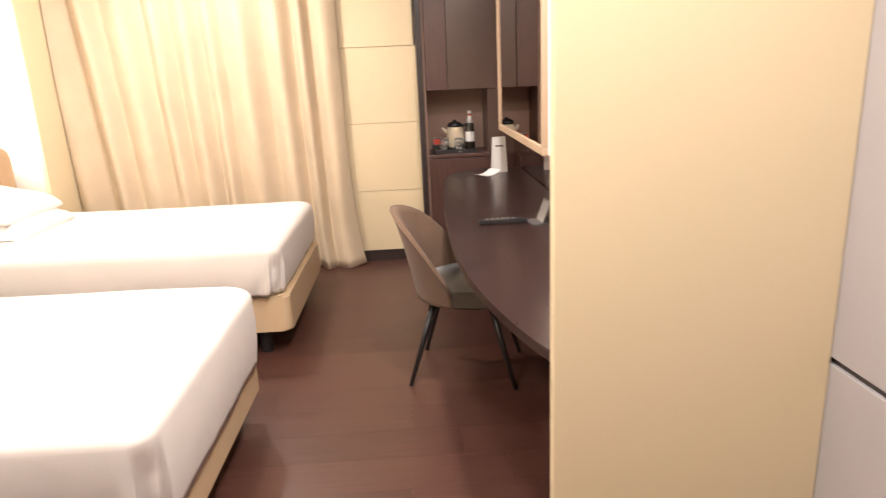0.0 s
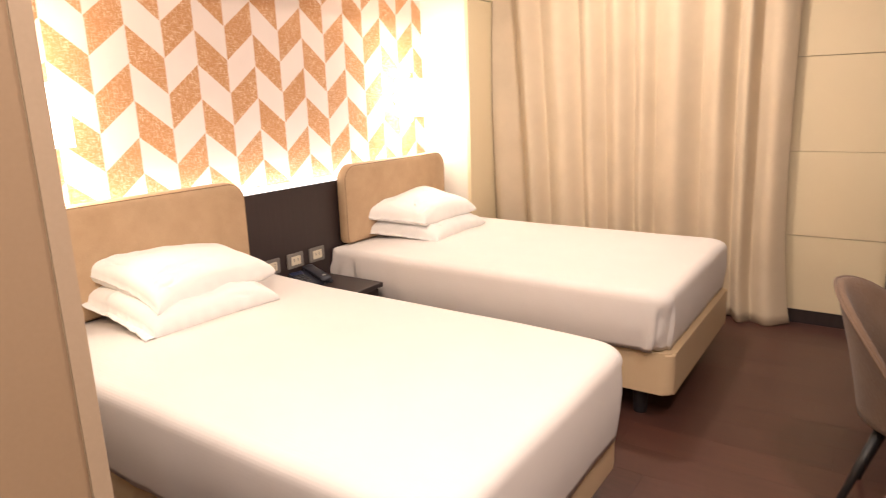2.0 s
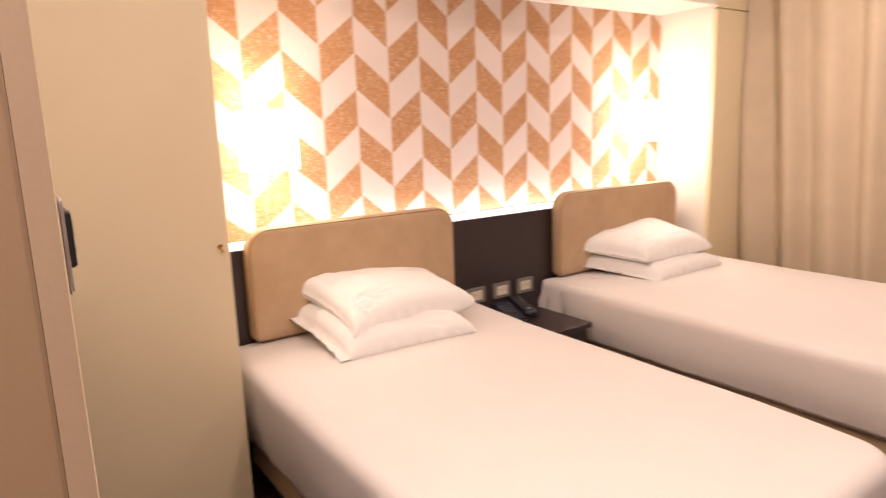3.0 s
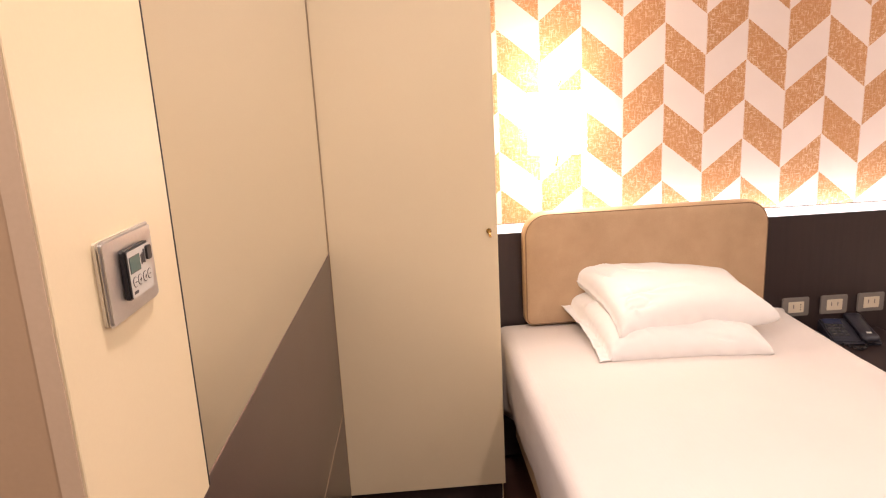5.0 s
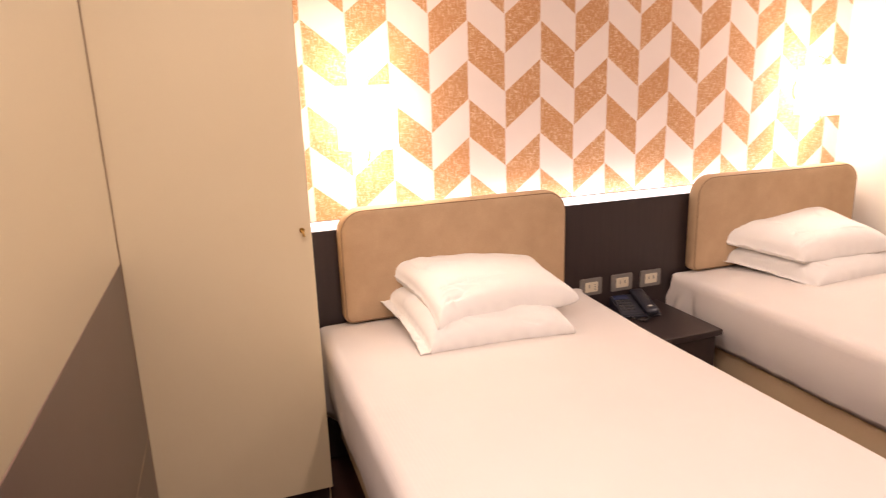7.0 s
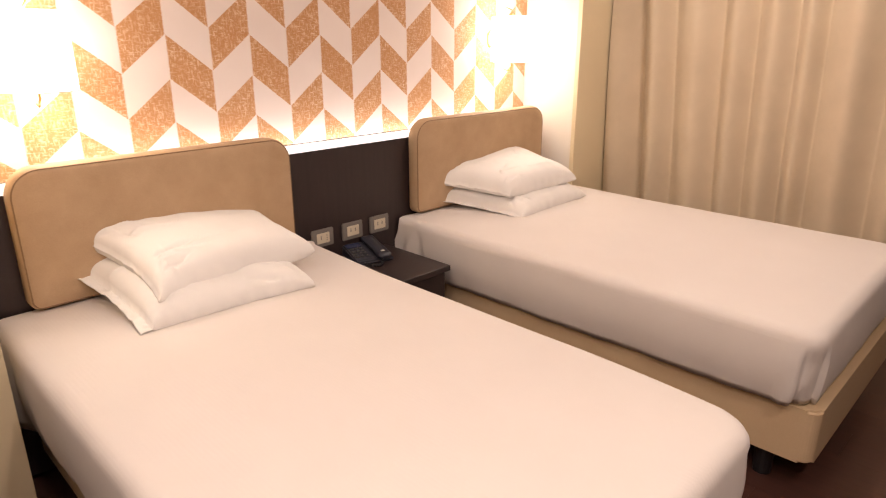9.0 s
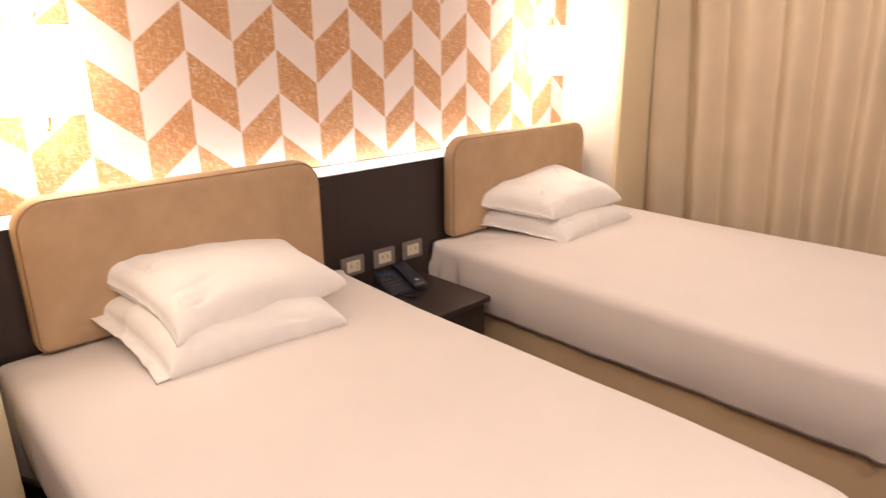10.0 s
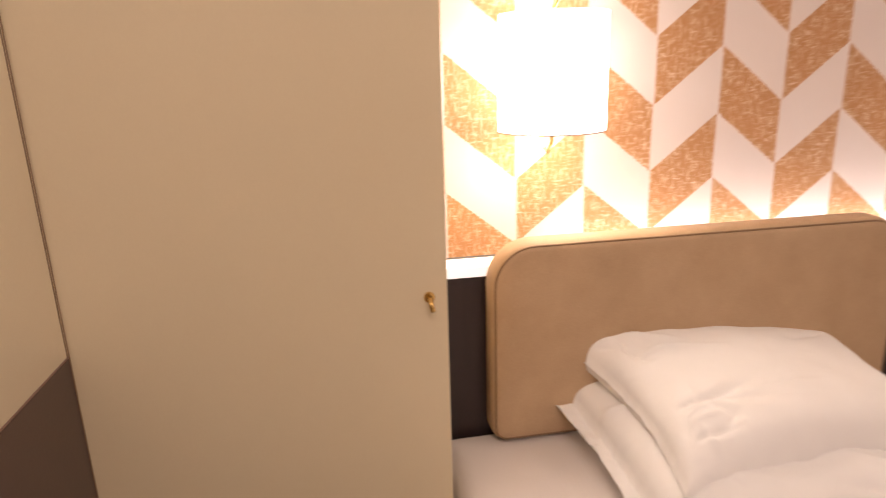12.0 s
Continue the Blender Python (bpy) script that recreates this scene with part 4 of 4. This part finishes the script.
def boxed_mirror():
    t = thing("boxed_mirror", "large framed mirror standing out from the wall over the desk", "mirror")
    y0, y1, z0, z1, xf, xb = 0.460, 1.70, 1.048, 2.20, 3.232, 3.446
    part("carcass", box(xf + 0.022, xb, y0 + 0.002, y1 - 0.002, z0 + 0.002, z1 - 0.002, 0.002), WHITE_LAM, t, "white lacquered sides")
    part("glass", box(xf + 0.008, xf + 0.0215, y0 + 0.035, y1 - 0.035, z0 + 0.035, z1 - 0.035), TV_GLASS, t, "dim mirror glass")
    w = 0.034
    part("frame_rail", box(xf, xf + 0.0217, y0, y1, z0, z0 + w, 0.003), BEIGE_BOARD, t)
    part("frame_rail", box(xf, xf + 0.0217, y0, y1, z1 - w, z1, 0.003), BEIGE_BOARD, t)
    part("frame_stile", box(xf, xf + 0.0217, y0, y0 + w, z0 + w, z1 - w, 0.003), BEIGE_BOARD, t)
    part("frame_stile", box(xf, xf + 0.0217, y1 - w, y1, z0 + w, z1 - w, 0.003), BEIGE_BOARD, t)
    return t


boxed_mirror()
DT = 0.7505


def standing_card(name, label, at, w, h, mats):
    """A folded card that stands like a roof, with a line of print on it."""
    t = thing(name, label, "card", at)
    for s in (-1, 1):
        bm = box(-w / 2, w / 2, -0.0008, 0.0008, 0, h)
        bmesh.ops.transform(bm, matrix=pose(0, s * 0.03, 0, s * 8.0, 0, 0), verts=bm.verts[:])
        leaf = part("leaf", bm, mats[0], t)
        bm = box(-w * 0.3, w * 0.3, -s * 0 - 0.0014, -0.0009, h * 0.72, h * 0.76)
        if s < 0:
            bmesh.ops.transform(bm, matrix=pose(0, s * 0.03, 0, s * 8.0, 0, 0), verts=bm.verts[:])
            part("print_line", bm, mats[1], leaf)
        else:
            bm.free()
    return t


standing_card("menu_card", "white folded information card standing on the desk", pose(3.282, 2.085, DT, 0, 0, 15), 0.088, 0.222, (PAPER, PRINT_DARK))
t = thing("leaflet", "cream leaflet lying curled on the desk", "leaflet", pose(3.195, 1.985, DT, 0, -9, 34))
bm = bmesh.new()
rows = [[bm.verts.new((-0.07 + 0.14 * i / 8, y, 0.002 + zz + 0.016 * (abs(i - 4) / 4) ** 2)) for i in range(9)] for y, zz in ((-0.05, 0), (0.05, 0), (0.05, 0.0012), (-0.05, 0.0012))]
for a, b in zip(rows, rows[1:] + rows[:1]):
    for i in range(8):
        bm.faces.new((a[i], a[i + 1], b[i + 1], b[i]))
part("sheet", bm, PAPER, t)
t = thing("remote_control", "slim black remote control on the desk", "remote control", pose(3.105, 0.67, DT, 0, 0, 2))
part("body", slab(rounded_rect(0.20, 0.048, 0.01, 4), 0, 0.018, 0.004, 2), BLACK, t)
for k in range(6):
    part("button", box(-0.07 + k * 0.022, -0.06 + k * 0.022, -0.012, 0.012, 0.0181, 0.0205, 0.0015), PLATE_GREY, t)
t = thing("acrylic_sign", "small clear acrylic sign holder with a bluish card", "sign", pose(3.245, 0.650, DT, 0, 0, -84))
part("foot", box(-0.055, 0.055, -0.035, 0.035, 0, 0.003, 0.001), GLASS, t)
bm = box(-0.045, 0.045, -0.0015, 0.0015, 0.0035, 0.098, 0.0005)
bmesh.ops.transform(bm, matrix=pose(0, 0.01, 0, -22, 0, 0), verts=bm.verts[:])
pane = part("pane", bm, GLASS, t)
bm = box(-0.04, 0.04, 0.0018, 0.0026, 0.008, 0.090)
bmesh.ops.transform(bm, matrix=pose(0, 0.01, 0, -22, 0, 0), verts=bm.verts[:])
part("card", bm, BLUE_PAPER, pane, "bluish printed card")
bm = box(-0.045, 0.045, -0.0015, 0.0015, 0.0035, 0.094, 0.0005)
bmesh.ops.transform(bm, matrix=pose(0, 0.080, 0, 22, 0, 0), verts=bm.verts[:])
part("pane", bm, GLASS, t)


# ---- chair ----
def dining_chair(at):
    """Faces +x: a wrap-round shell back, a round seat cushion and four splayed legs."""
    t = thing("chair", "taupe velvet shell chair with black metal legs at the desk", "chair", at)
    bm = bmesh.new()
    na, nz = 30, 12
    rings = {}
    for side in (0, 1):
        for i in range(na + 1):
            a = math.radians(-84 + 168 * i / na)
            f = abs(a) / math.radians(84)
            top = 0.788 - 0.318 * f ** 2.1
            for j in range(nz + 1):
                v = j / nz
                z = 0.385 + (top - 0.385) * v
                lean = 0.075 * v + 0.03 * v * v
                rad = 0.222 + lean * (1 - 0.55 * f) - (0.035 if side else 0.0) * math.sin(math.pi * min(1, 0.25 + 0.65 * v)) ** 0.3
                rings[side, i, j] = bm.verts.new((-rad * math.cos(a), rad * math.sin(a) * 1.02, z))
    for i in range(na):
        for j in range(nz):
            bm.faces.new((rings[0, i, j], rings[0, i + 1, j], rings[0, i + 1, j + 1], rings[0, i, j + 1]))
            bm.faces.new((rings[1, i, j], rings[1, i, j + 1], rings[1, i + 1, j + 1], rings[1, i + 1, j]))
        for j in (0, nz):
            bm.faces.new((rings[0, i, j], rings[0, i + 1, j], rings[1, i + 1, j], rings[1, i, j]))
    for i in (0, na):
        for j in range(nz):
            bm.faces.new((rings[0, i, j], rings[0, i, j + 1], rings[1, i, j + 1], rings[1, i, j]))
    back = part("backrest", bm, CHAIR_CLOTH, t, "taupe velvet shell back", True)
    seam = [(-(0.222 + 0.105 * (1 - 0.55 * abs(k) / 14) + 0.001) * math.cos(math.radians(84 * k / 14)),
             (0.222 + 0.105 * (1 - 0.55 * abs(k) / 14) + 0.001) * 1.02 * math.sin(math.radians(84 * k / 14)),
             0.788 - 0.318 * (abs(k) / 14) ** 2.1) for k in range(-14, 15)]
    part("piping", rod(seam, 0.004, 6), CHAIR_CLOTH, back, smooth=True)
    outline = [(0.03 + 0.235 * math.copysign(abs(math.cos(a)) ** 0.8, math.cos(a)), 0.225 * math.copysign(abs(math.sin(a)) ** 0.8, math.sin(a))) for a in [2 * math.pi * k / 40 for k in range(40)]]
    part("seat", slab(outline, 0.385, 0.465, 0.028, 4), SEAT_CLOTH, t, "grey-brown velvet seat cushion", True)
    part("seat_frame", slab([(x * 0.8 + 0.005, y * 0.8) for x, y in outline], 0.366, 0.3845), BLACK_METAL, t)
    for sx, sy in ((1, 1), (1, -1), (-1, 1), (-1, -1)):
        leg = part("leg", rod([(sx * 0.13, sy * 0.13, 0.366), (sx * 0.235, sy * 0.195, 0.008)], 0.017, 12, r_end=0.0095), BLACK_METAL, t, smooth=True)
        part("foot_cap", cylinder(0.0105, 0.0105, 0.0, 0.009, 12, (sx * 0.2365, sy * 0.196)), BLACK, leg)
    return t


dining_chair(pose(2.952, 0.872, 0, 0, 0, -12))

# ---- ceiling spots, assumed out of view ----
for x, y, watts in ASSUMED_SPOTS:
    t = thing("downlight", "assumed round recessed ceiling spotlight out of view, lit", "downlight", pose(x, y, CEILING), "ceiling spots")
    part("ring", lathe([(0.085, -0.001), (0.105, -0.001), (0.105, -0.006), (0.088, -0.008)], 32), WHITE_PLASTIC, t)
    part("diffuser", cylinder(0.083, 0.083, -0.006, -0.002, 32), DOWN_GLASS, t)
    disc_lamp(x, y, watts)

skirting("baseboard", 2.134, 2.144, Y_SOUTH, -1.202, 0.07)


# ---- floor boards ----
def floor_boards():
    """Rows of laminate boards along x with staggered ends; alike boards share a mesh."""
    rnd = random.Random(21)
    width, gap, x_end = 0.192, 0.0005, 3.94
    meshes = {}

    def board_mesh(length):
        if length not in meshes:
            bm = box(0, length - gap, 0, width - gap, -0.0088, 0.0)
            meshes[length] = finish(bm, "board", FLOOR)
        return meshes[length]

    y, row = Y_SOUTH - 0.09, 0
    while y < 3.25:
        x, first = -0.29, True
        while x < x_end - 0.05:
            length = (0.40, 0.75, 1.10, 0.60, 0.95)[row % 5] if first else 1.285
            length = round(min(length, x_end - x), 3)
            ob = new("plank", board_mesh(length))
            ob.parent = FLOOR_BASE
            ob.location = (x, y, 0)
            x, first = x + length, False
        y += width
        row += 1 if rnd.random() < 0.7 else 2


floor_boards()
